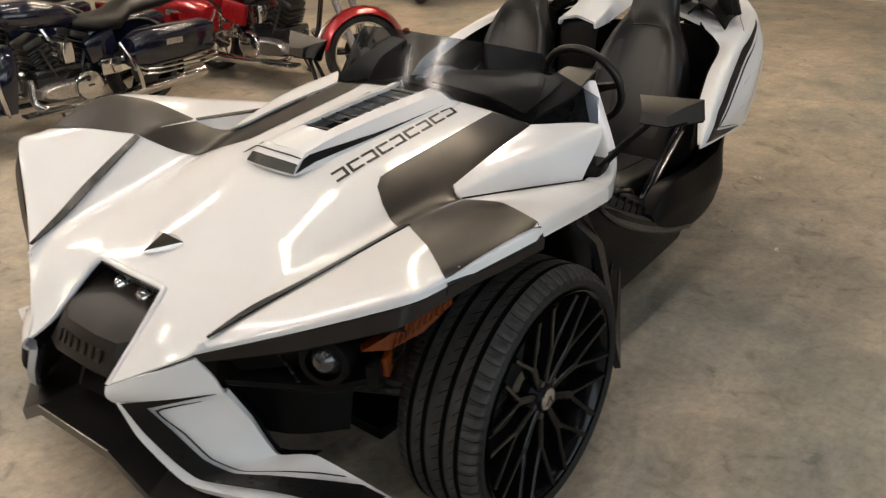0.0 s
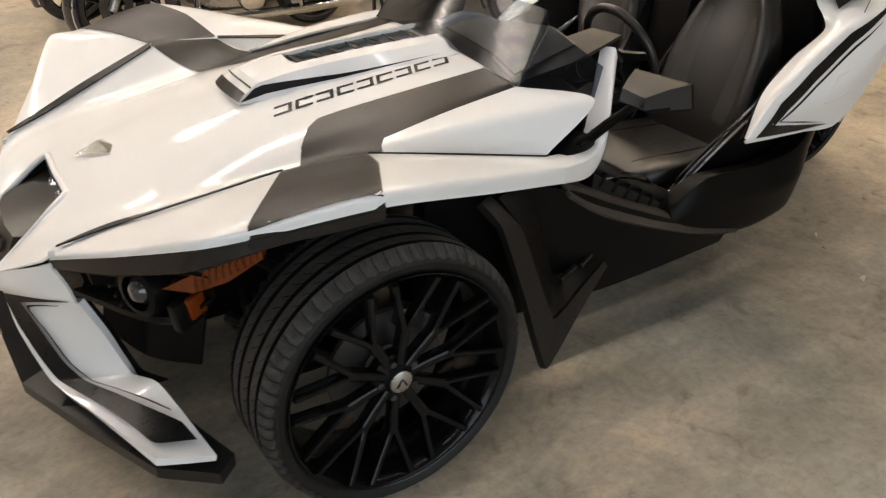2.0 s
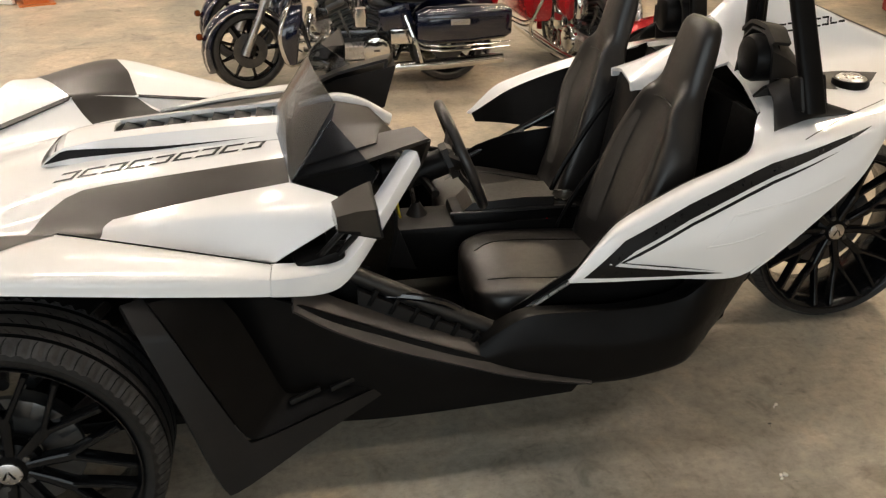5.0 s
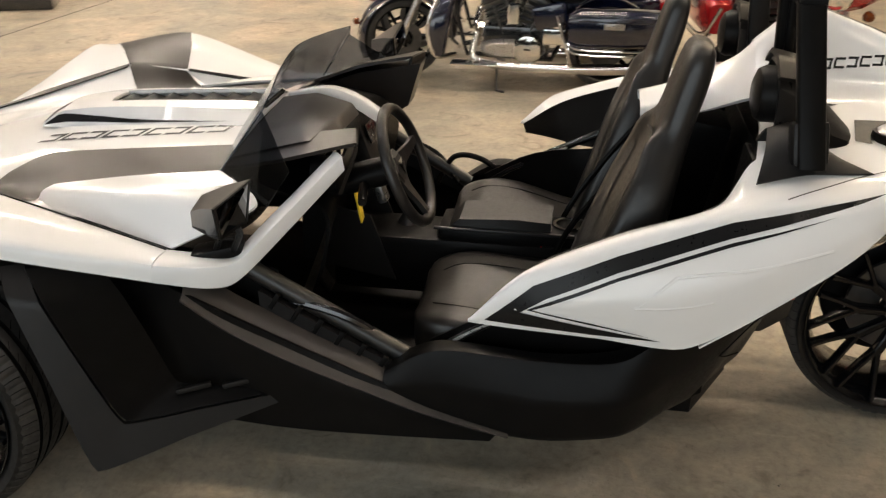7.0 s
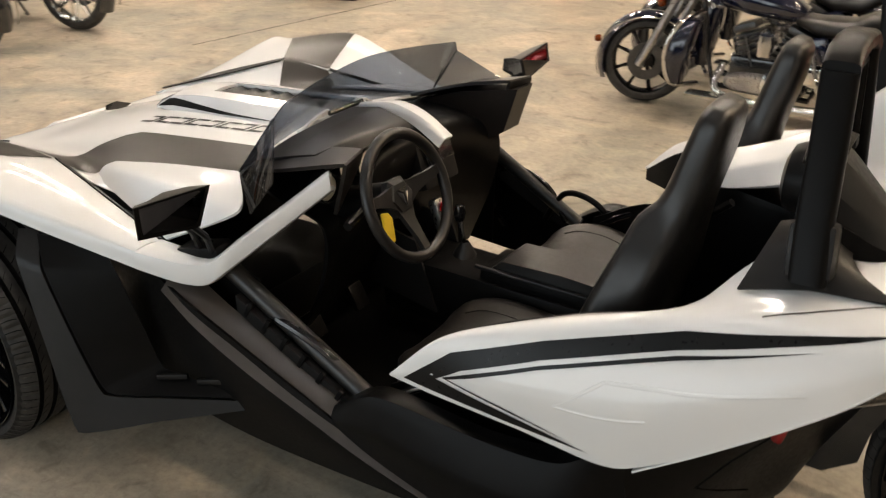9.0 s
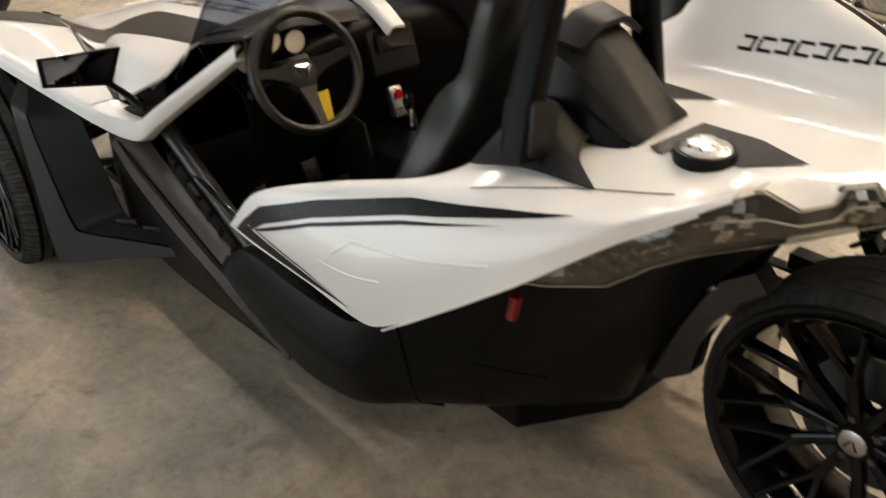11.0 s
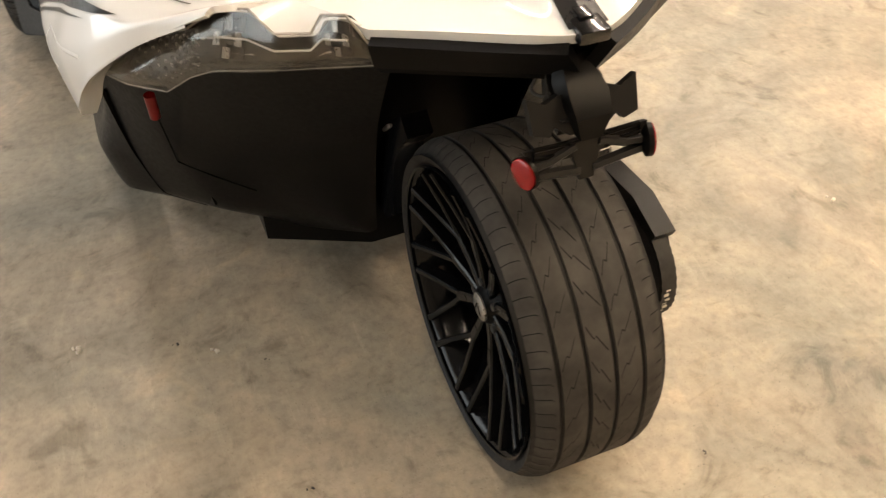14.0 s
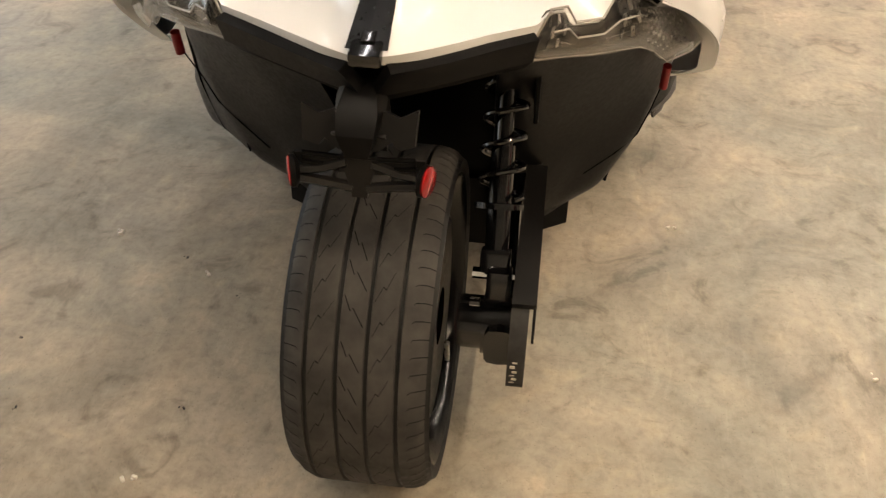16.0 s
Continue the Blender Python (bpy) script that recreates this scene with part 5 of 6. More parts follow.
# shock absorber with a coil of seven turns
top, foot = Vector((2.375, .186, .835)), Vector((2.625, .194, .435))
sh = part("shock_absorber", tube(bmesh.new(), [foot, foot.lerp(top, .55)], .024, 14), GLOSSY, car, "gloss black shock absorber with coil spring")
part("rod", tube(bmesh.new(), [foot.lerp(top, .5), top], .018, 14), GLOSSY, sh)
ax = (top - foot).normalized()
u = ax.orthogonal().normalized()
v = ax.cross(u)
coil = [foot.lerp(top, .32 + .64 * k / 140) + (u * math.cos(k * 2 * math.pi / 28) + v * math.sin(k * 2 * math.pi / 28)) * .042 for k in range(141)]
part("coil_spring", tube(bmesh.new(), coil, .0062, 8), GLOSSY, sh)
part("spring_cup", tube(bmesh.new(), [foot.lerp(top, .28), foot.lerp(top, .305)], .05, 20), GLOSSY, sh)
part("clevis", box(bmesh.new(), foot.lerp(top, .06), (.05, .062, .05), (0, -28, 0), .008), GLOSSY, sh)
part("clevis_bolt", tube(bmesh.new(), [foot + Vector((0, -.045, 0)), foot + Vector((0, .045, 0))], .012, 8), CHROME, sh)
part("link", box(bmesh.new(), (2.655, .205, .405), (.045, .05, .12), (0, -12, 0), .006), GLOSSY, sh)
part("pinch_collar", tube(bmesh.new(), [(2.672, .178, .346), (2.672, .245, .346)], .064, 24), GLOSSY, sh)

hang = part("plate_hanger", softened(prism(bmesh.new(), [(2.800, -.030, .945), (2.835, -.042, .905), (2.880, -.042, .880), (2.880, .042, .880), (2.835, .042, .905), (2.800, .030, .945)], (-.012, 0, -.030)), .004), SKIRT, car, "black number plate hanger with red reflectors")
half_plate = [(.040, .915), (.062, .907), (.090, .920), (.087, .868), (.062, .861), (.052, .873), (.030, .857)]
outline = half_plate + [(-y, z) for y, z in half_plate[::-1]]
bm = softened(prism(bmesh.new(), [(2.862 + (.918 - z) * .38, y, z) for y, z in outline], (-.014, 0, -.005)), .003)
part("back_plate", bm, SKIRT, hang, "winged black back plate with notched edge")
bm = softened(loft(bmesh.new(), [[(x0, -w, z), (x0, w, z), (x1, w * .8, z - .006), (x1, -w * .8, z - .006)] for z, w, x0, x1 in ((.952, .030, 2.826, 2.846), (.925, .040, 2.842, 2.884), (.896, .036, 2.858, 2.904), (.856, .022, 2.868, 2.898))]), .004)
part("plate_lamp", bm, PLASTIC, hang, "black wedge-shaped plate lamp")
bm = softened(prism(bmesh.new(), [(2.884, y, z) for y, z in ((-.104, .846), (.104, .846), (.094, .828), (.034, .816), (-.034, .816), (-.094, .828))], (-.010, 0, -.003)), .003)
part("lower_plate", bm, SKIRT, hang)
for s in (1, -1):
    part("slot_bar", tube(bmesh.new(), [(2.882, s * .030, .842), (2.884, s * .088, .846), (2.886, s * .090, .832), (2.886, s * .030, .826)], .0045, 6, closed=True), PLASTIC, hang)
    part("reflector_arm", tube(bmesh.new(), [(2.884, s * .012, .790), (2.888, s * .060, .800), (2.890, s * .104, .806)], .009, 6), LIP, hang)
    part("reflector_stay", tube(bmesh.new(), [(2.884, s * .020, .835), (2.888, s * .065, .822), (2.890, s * .104, .818)], .008, 6), LIP, hang)
    part("reflector_cup", lathe(bmesh.new(), [(.001, .005), (.024, .005), (.0265, .002), (.0265, .010), (.016, .016), (.001, .018)], 24, pose(2.892, s * .110, .815, 0, 0, 18 if s < 0 else 162)), PLASTIC, hang)
    part("reflector", lathe(bmesh.new(), [(.001, -.003), (.022, -.002), (.025, 0), (.025, .004), (.001, .004)], 28, pose(2.892, s * .110, .815, 0, 0, 18 if s < 0 else 162)), REDLENS, hang, "round red reflector")
bm = bmesh.new()
prism(bm, [(2.886, -.030, .842), (2.886, .030, .842), (2.888, .014, .790), (2.890, .012, .775), (2.890, -.012, .775), (2.888, -.014, .790)], (-.008, 0, -.002))
part("plate_tongue", bm, SKIRT, hang)
for ob in [hang] + list(hang.children):
    ob.data.transform(Matrix.Translation((0, -.012, 0)))
bm = tube(bmesh.new(), [(2.80, -.045, .930), (2.795, -.060, .895), (2.815, -.055, .890), (2.84, -.04, .905)], .003, 6, smooth=5)
part("lamp_wire", bm, RUBBER, hang)

# ---- windshield ----
A, B, E_, G, C = (.706, -.484, .838), (.839, -.431, 1.038), (.826, -.463, 1.003), (.934, -.598, .895), (.880, -.630, .812)
base_mid = [(.706, .484, .838), (.680, .25, .872), (.662, 0, .885), (.680, -.25, .872), A]
top_mid = [(.839, .431, 1.038), (.804, .22, 1.054), (.784, 0, 1.060), (.804, -.22, 1.054), B]
bm = patch([base_mid, top_mid], 6, 5, 0.004)
shield = part("windshield", bm, HAZED, car, "low smoked acrylic wind deflector")
for s in (1, -1):
    f = lambda p: (p[0], p[1] * s, p[2])
    part("shield_wing", patch([[f(A), f(E_)], [f(C), f(G)]], 4, 4, 0.004), SMOKE, shield)
    bm = bmesh.new()
    prism(bm, [f(A), f(E_), f(B)], (.003, 0, -.002))
    part("shield_facet", bm, SMOKE, shield)
    part("shield_edge", tube(bmesh.new(), [f(A), f(E_)], .0022, 6), SMOKE, shield)

# ---- dash, steering wheel, mirrors ----
bm = patch([[(.72, .47, .835), (.72, .2, .85), (.72, -.2, .85), (.72, -.47, .835)], [(.86, .50, .80), (.86, .2, .86), (.86, -.2, .86), (.86, -.50, .80)], [(.99, .48, .74), (.98, .2, .83), (.98, -.2, .83), (.99, -.48, .74)], [(.97, .48, .55), (.93, .2, .60), (.93, -.2, .60), (.97, -.48, .55)], [(.86, .52, .30), (.82, .2, .30), (.82, -.2, .30), (.86, -.52, .30)]], 5, 5, .01)
dash = part("dashboard", bm, PLASTIC, car, "black dashboard with round gauges")
bm = patch([[(.715, -.460, .842), (.730, -.330, .872)], [(.880, -.520, .895), (.880, -.380, .915)], [(1.085, -.505, .948), (1.060, -.400, .950)], [(1.080, -.500, .900), (1.050, -.400, .900)], [(1.035, -.480, .790), (1.000, -.400, .800)]], 5, 4, .01, tens=(.4, 1))
both("dash_wing", bm, WRAP, car, "satin dark dash wing", sharp=25)
bm = softened(prism(bmesh.new(), [(.740, .400, .840), (.880, .400, .885), (1.092, .400, .925), (1.047, .400, .775), (.969, .400, .728), (.840, .400, .720)], (0, .110, 0)), .006)
part("dash_end", bm, WRAP, car, "dark end panel of the dashboard")
bm = patch([[(.725, -.440, .862), (.738, -.290, .892), (.742, -.035, .908)], [(.840, -.455, .900), (.850, -.310, .925), (.850, -.035, .926)], [(.945, -.450, .925), (.975, -.300, .940), (.960, -.050, .905)], [(.985, -.445, .885), (1.005, -.320, .915), (.985, -.060, .875)]], 5, 5, .008, tens=(.35, .35))
part("gauge_brow", bm, WRAP, car, "dark satin cowl over the gauges", sharp=30)
bm = patch([[(.747, .055, .905), (.747, .005, .912), (.747, -.005, .895)], [(.860, .060, .925), (.860, .008, .930), (.860, -.004, .905)], [(.950, .070, .900), (.955, .015, .905), (.950, .0, .875)], [(1.040, .070, .845), (1.045, .020, .850), (1.035, .0, .825)]], 5, 3, .01)
part("console_blade", bm, WHITE, car, "white blade beside the gauge cowl")
for y, z in ((-.455, .845), (-.375, .885), (-.295, .865)):
    g = part("gauge", lathe(bmesh.new(), [(.001, .0), (.034, .0), (.038, -.012), (.041, -.012), (.041, .03)], 24, pose(.985, y, z, 0, 25, 90)), PLASTIC, car, "round gauge with a pale dial")
    part("dial", lathe(bmesh.new(), [(.001, -.002), (.033, -.002), (.033, .004)], 24, pose(.987, y, z, 0, 25, 90)), PAPER, g)
bm = box(bmesh.new(), (.975, .055, .765), (.05, .19, .16), (0, -18, 0), .012)
st = part("stereo", bm, SKIRT, car, "dark stereo panel with a screen")
part("screen", box(bmesh.new(), (1.001, .055, .795), (.006, .145, .062), (0, -18, 0), .003), GLOSSY, st)
for k in range(5):
    part("knob", lathe(bmesh.new(), [(.001, -.012), (.009, -.012), (.011, 0), (.011, .01)], 12, pose(.988, .0 + .026 * k, .735, 0, 18, 90)), ALLOY, st)
sw_c = Vector((1.196, -.391, .852))
tilt = Matrix.Translation(sw_c) @ Matrix.Rotation(radians(-22), 4, "Y")
rimpts = [tilt @ Vector((0, .157 * math.cos(a), .157 * math.sin(a))) for a in np.linspace(0, 2 * math.pi, 48, endpoint=False)]
stw = part("steering_wheel", tube(bmesh.new(), rimpts, .0148, 12, closed=True), LEATHER, car, "black three-spoke steering wheel")
bm = bmesh.new()
for a in (10, 170, 270):
    d = Vector((0, math.cos(radians(a)), math.sin(radians(a))))
    n = Vector((1, 0, 0))
    s = d.cross(n)
    rings = [[tilt @ (d * r + s * w + n * (o + .007)), tilt @ (d * r - s * w + n * (o + .007)), tilt @ (d * r - s * w + n * (o - .007)), tilt @ (d * r + s * w + n * (o - .007))] for r, w, o in ((.02, .034, -.03), (.06, .020, -.026), (.11, .013, -.010), (.152, .012, 0))]
    loft(bm, rings)
part("wheel_spokes", softened(bm, .003), SKIRT, stw)
part("horn_pad", lathe(bmesh.new(), [(.001, -.014), (.040, -.012), (.055, .0), (.055, .02), (.001, .03)], 6, tilt @ pose(-.03, 0, 0, 0, 0, 90)), LIP, stw)
bm = bmesh.new()
for s in (1, -1):
    prism(bm, [tilt @ Vector((-.014, 0, -.024)), tilt @ Vector((-.014, s * .024, .018)), tilt @ Vector((-.010, s * .007, .008))], tilt.to_3x3() @ Vector((-.004, 0, 0)))
prism(bm, [tilt @ Vector((-.014, -.020, .022)), tilt @ Vector((-.014, .020, .022)), tilt @ Vector((-.012, 0, .010))], tilt.to_3x3() @ Vector((-.004, 0, 0)))
part("wheel_emblem", bm, CHROME, stw)
part("steering_column", tube(bmesh.new(), [sw_c + Vector((-.03, 0, -.01)), (.95, -.385, .77)], .04, 14), PLASTIC, stw)
part("stalk", tube(bmesh.new(), [(1.08, -.42, .80), (1.10, -.52, .79)], .012, 8), PLASTIC, stw)
part("hang_tag", box(bmesh.new(), (1.02, -.238, .655), (.006, .050, .10), (0, -10, 6), .002), YELLOW, car, "yellow paper hang tag under the wheel")
for s in (1, -1):
    f = lambda x, y, z: (x, y * s, z) if s < 0 else (x + .045, y - .085, z - .012)
    front = [f(.800, .815, .880), f(.808, .905, .880), f(.806, .900, .912), f(.800, .820, .918)]
    rear = [f(.893, .808, .853), f(.900, .982, .892), f(.890, .976, .958), f(.893, .766, .940)]
    mid = [tuple(Vector(p) * .45 + Vector(q) * .55 + Vector((0, 0, .004 if i > 1 else -.002))) for i, (p, q) in enumerate(zip(front, rear))]
    mir = part("door_mirror", softened(loft(bmesh.new(), [front, mid, rear]), .013, 4), WRAP, car, "dark satin mirror on a forked stalk")
    mir.data.materials.append(GLOSSY)
    for poly in mir.data.polygons:
        if poly.normal.z < .55:
            poly.material_index = 1
    c4 = sum((Vector(p) for p in rear), Vector()) / 4
    part("mirror_glass", prism(bmesh.new(), [c4 + (Vector(p) - c4) * .88 + Vector((.003, 0, 0)) for p in rear], (.002, 0, 0)), MIRRORGLASS, mir, "dark mirror glass")
    part("mirror_rim", loft(bmesh.new(), [rear, [c4 + (Vector(p) - c4) * 1.02 + Vector((.006, 0, 0)) for p in rear], [c4 + (Vector(p) - c4) * .9 + Vector((.006, 0, 0)) for p in rear]], cap=False), PLASTIC, mir)
    part("mirror_shell", softened(loft(bmesh.new(), [[Vector(front[0]) - Vector((0, 0, .004)), Vector(front[1]) - Vector((0, 0, .004)), front[1], front[0]], [Vector(rear[0]) - Vector((0, 0, .006)), Vector(rear[1]) - Vector((0, 0, .006)), Vector(rear[1]) + Vector((0, 0, .012)), Vector(rear[0]) + Vector((0, 0, .012))]]), .003), PLASTIC, mir)
    for o in (0, .045):
        part("stalk", tube(bmesh.new(), [f(.765 + o, .700, .715), f(.812 + o, .758, .795), f(.850 + o * .5, .830, .872)], .0085, 8), PLASTIC, mir)
    part("stalk_web", tube(bmesh.new(), [f(.80, .72, .76), f(.84, .728, .765)], .006, 6), PLASTIC, mir)
    part("stalk_foot", box(bmesh.new(), f(.765, .685, .705), (.13, .07, .035), (0, -12, 10 * -s), .01), PLASTIC, mir)

# ---- seats and cockpit ----
for s in (-1, 1):
    y = s * .335
    seat = part("seat", bmesh.new(), LEATHER, car, "black leather bucket seat with grey inserts")
    bm = bmesh.new()
    # spine from hip to head: centre, half width, half depth
    spine = [((1.700, y, .400), .225, .065), ((1.730, y, .500), .232, .070), ((1.775, y, .640), .226, .070), ((1.820, y, .780), .206, .066), ((1.848, y, .880), .172, .054), ((1.868, y, .955), .128, .048), ((1.882, y, 1.010), .108, .044), ((1.905, y, 1.100), .098, .042), ((1.922, y, 1.178), .086, .036), ((1.928, y, 1.204), .062, .022)]
    rings = []
    for i, (c, w, d) in enumerate(spine):
        a, b = Vector(spine[max(i - 1, 0)][0]), Vector(spine[min(i + 1, len(spine) - 1)][0])
        t = (b - a).normalized()
        n = Vector((0, 1, 0)).cross(t).normalized()
        ring = oval(c, (0, 1, 0), n, w, d, 28, 3.2)
        front = n if n.x < 0 else -n
        out = []
        for p in ring:
            k = (p.y - y) / w
            fr = (p - Vector(c)).dot(front) / d
            # side bolsters stand forward of the middle
            if fr > 0 and i < 6:
                p = p + front * (abs(k) ** 3) * .055 * (1 - abs(k) ** 12 * .6) - front * .012 * (1 - k * k)
            out.append(p)
        rings.append(out)
    rings = [[Vector(p) for p in r] for r in cr(np.array([[list(p) for p in r] for r in rings]), 3)]
    loft(bm, rings)
    finish(bm, 60)
    bm.to_mesh(seat.data)
    bm.free()
    st_tree = tree_of(seat)
    for e in (1, -1):
        shape = [(.078, .535), (.150, .530), (.164, .610), (.160, .720), (.138, .850), (.112, .905), (.090, .900), (.096, .760), (.088, .640)]
        part("seat_insert", decal([rounded([(y + e * a, z) for a, z in shape], .02)], st_tree, "x", .0025, .02), INSERT, seat, "grey leather insert", sharp=60)
    rings = []
    for x, w, zt, zb in ((1.225, .130, .420, .33), (1.250, .195, .445, .31), (1.340, .230, .468, .30), (1.480, .240, .460, .29), (1.660, .235, .448, .29), (1.740, .21, .44, .30)):
        c = Vector((x, y, (zt + zb) / 2))
        r = oval(c, (0, 1, 0), (0, 0, 1), w, (zt - zb) / 2, 28, 3.4)
        rings.append([p + Vector((0, 0, .040 * abs((p.y - y) / w) ** 3 * (1 if p.z > c.z else 0))) for p in r])
    rings = [[Vector(p) for p in r] for r in cr(np.array([[list(p) for p in r] for r in rings]), 3)]
    cush = part("seat_cushion", loft(bmesh.new(), rings), CUSHION, seat, sharp=60)
    st_tree = tree_of(cush)
    for e in (1, -1):
        line = [(1.275, .100), (1.33, .125), (1.45, .135), (1.60, .132), (1.70, .128)]
        pts = []
        for x, a in line:
            hit = st_tree.ray_cast(Vector((x, y + e * a, .70)), Vector((0, 0, -1)))[0]
            if hit:
                pts.append(hit + Vector((0, 0, .0005)))
        part("cushion_seam", tube(bmesh.new(), pts, .0028, 6, smooth=4), SKIRT, seat)
    part("seat_seam", tube(bmesh.new(), [(1.822, y - .10, .955), (1.828, y, .968), (1.822, y + .10, .955)], .003, 6, smooth=4), SKIRT, seat)
    part("seat_base", box(bmesh.new(), (1.47, y, .265), (.46, .42, .07), (0, 0, 0), .02), PLASTIC, seat)
    part("seat_belt", tube(bmesh.new(), [(1.93, y - s * .16, .93), (1.80, y + s * -.20, .80), (1.66, y - s * .225, .60), (1.58, y - s * .24, .42)], .010, 6, smooth=4), PLASTIC, seat)
    part("buckle", box(bmesh.new(), (1.56, y - s * .255, .455), (.03, .025, .06), (0, 20, 0), .005), REDLENS, seat, "red belt buckle")

part("grab_loop", tube(bmesh.new(), [(1.110, .645, .400), (1.146, .645, .471), (1.178, .645, .513), (1.231, .645, .522), (1.296, .645, .503), (1.347, .645, .460), (1.375, .645, .400)], .011, 10, smooth=4), PLASTIC, car, "black bent grab loop")
bm = bmesh.new()
box(bm, (1.35, 0, .39), (.92, .20, .20), (0, 0, 0), .025)
box(bm, (1.46, 0, .495), (.46, .17, .06), (0, 0, 0), .02)
cons = part("centre_console", bm, PLASTIC, car, "black centre console with a grey top")
# added satin strip where the console's top edge only catches a highlight
part("console_trim", box(bmesh.new(), (1.44, -.088, .527), (.44, .012, .010), (0, 0, 0), .003), LIP, cons)
arm = [[(x, -w, z0), (x, w, z0), (x, w * .94, z), (x, -w * .94, z)] for x, w, z0, z in ((1.255, .074, .50, .515), (1.300, .080, .50, .556), (1.480, .082, .50, .566), (1.585, .080, .50, .560))]
part("armrest", softened(loft(bmesh.new(), arm), .008, 3), LEATHER, cons, "black padded armrest")
part("cup_ring", lathe(bmesh.new(), [(.040, -.004), (.048, -.006), (.050, .004), (.040, .004)], 24, pose(1.64, 0, .528, 90, 0, 0)), CHROME, cons)
sf = part("gear_lever", tube(bmesh.new(), [(1.12, .02, .48), (1.10, .02, .60)], .009, 8), CHROME, car, "chrome gear lever with a dark knob")
part("knob", lathe(bmesh.new(), [(.001, -.028), (.014, -.024), (.020, 0), (.014, .024), (.001, .028)], 14, pose(1.098, .02, .625, 90, 0, 0)), GLOSSY, sf)
part("boot", lathe(bmesh.new(), [(.045, 0), (.035, .02), (.018, .05), (.012, .06)], 16, pose(1.12, .02, .475, 90, 0, 0)), LEATHER, sf)
cup = part("button_panel", box(bmesh.new(), (1.022, .03, .60), (.03, .05, .10), (0, -20, 0), .008), ALLOY, car, "silver switch panel")
part("red_switch", lathe(bmesh.new(), [(.001, -.01), (.014, -.008), (.016, .004)], 14, pose(1.036, .03, .628, 0, 0, 90)), REDLENS, cup)
for s in (1, -1):
    part("kick_panel", patch([[(.80, s * .10, .60), (1.02, s * .105, .56)], [(.80, s * .12, .40), (1.10, s * .11, .34)]], 3, 3, .01), SKIRT, car)
    part("door_tube", tube(bmesh.new(), [(.800, s * .655, .665), (.850, s * .652, .632), (1.240, s * .645, .412)], .025, 14), LIP, car, "satin black frame tube")
    part("tube_pad", patch([[(.86, s * .668, .60), (.86, s * .665, .53)], [(1.05, s * .668, .495), (1.05, s * .665, .43)], [(1.22, s * .66, .40), (1.21, s * .66, .36)]], 4, 3, .02), SKIRT, car, "ribbed black sill pad")
    for k in range(6):
        part("pad_rib", box(bmesh.new(), (.90 + .056 * k, s * .684, .570 - .032 * k), (.014, .012, .05), (0, 30, 0), .003), PLASTIC, car)
    part("seat_rail", tube(bmesh.new(), [(1.270, s * .620, .400), (1.400, s * .620, .490), (1.760, s * .600, .700)], .013, 10), GLOSSY, car)
    part("rail_strip", tube(bmesh.new(), [(1.290, s * .640, .420), (1.420, s * .640, .510), (1.600, s * .635, .615)], .004, 6), ALLOY, car)
    part("foot_rail", tube(bmesh.new(), [(.86, s * .60, .50), (.95, s * .66, .56), (1.10, s * .66, .52), (1.20, s * .62, .42)], .012, 8, smooth=4), GLOSSY, car)
    part("pedal", box(bmesh.new(), (.90, -.34 + .10 * s, .40), (.02, .06, .08), (0, -30, 0), .006), PLASTIC, car)

# the right side sits a little closer in and further back than the left
DRIVE = {"swingarm", "belt_pulley", "drive_belt", "belt_guard", "belt_shield", "shock_absorber", "plate_hanger", "wheel_weight", "front_wheel", "rear_wheel", "door_mirror"}


def ease(v):
    v = min(1.0, max(0.0, v))
    return v * v * (3 - 2 * v)


for ob in car.children_recursive:
    if ob.name.split(".")[0] in DRIVE or ob.parent.name.split(".")[0] in DRIVE:
        continue
    if ob.type == "MESH" and ob.matrix_basis == Matrix() and ob.parent.matrix_basis == Matrix():
        for v in ob.data.vertices:
            x, y, z = v.co
            if y > 0:
                back = ease((x - .55) / .40)
                keep = 1 - ease((-.35 - x) / .15) * (1 - ease((z - .44) / .10)) * (1 - ease((y - .32) / .20))
                tuck = .21 * ease((x - 1.38) / .3) * (1 - ease((x - 1.86) / .22)) * (1 - ease((z - .56) / .28))
                v.co.y = y - (1 - back) * keep * .062 * ease(y / .24) - back * (.108 + .024 * ease((x - 1.7) / .4) + tuck) * y * min(1.0, y / .2)
                v.co.x = x + y * (.066 * keep * (1 - back) + .026 * back * (1 - ease((x - 1.6) / .5)))


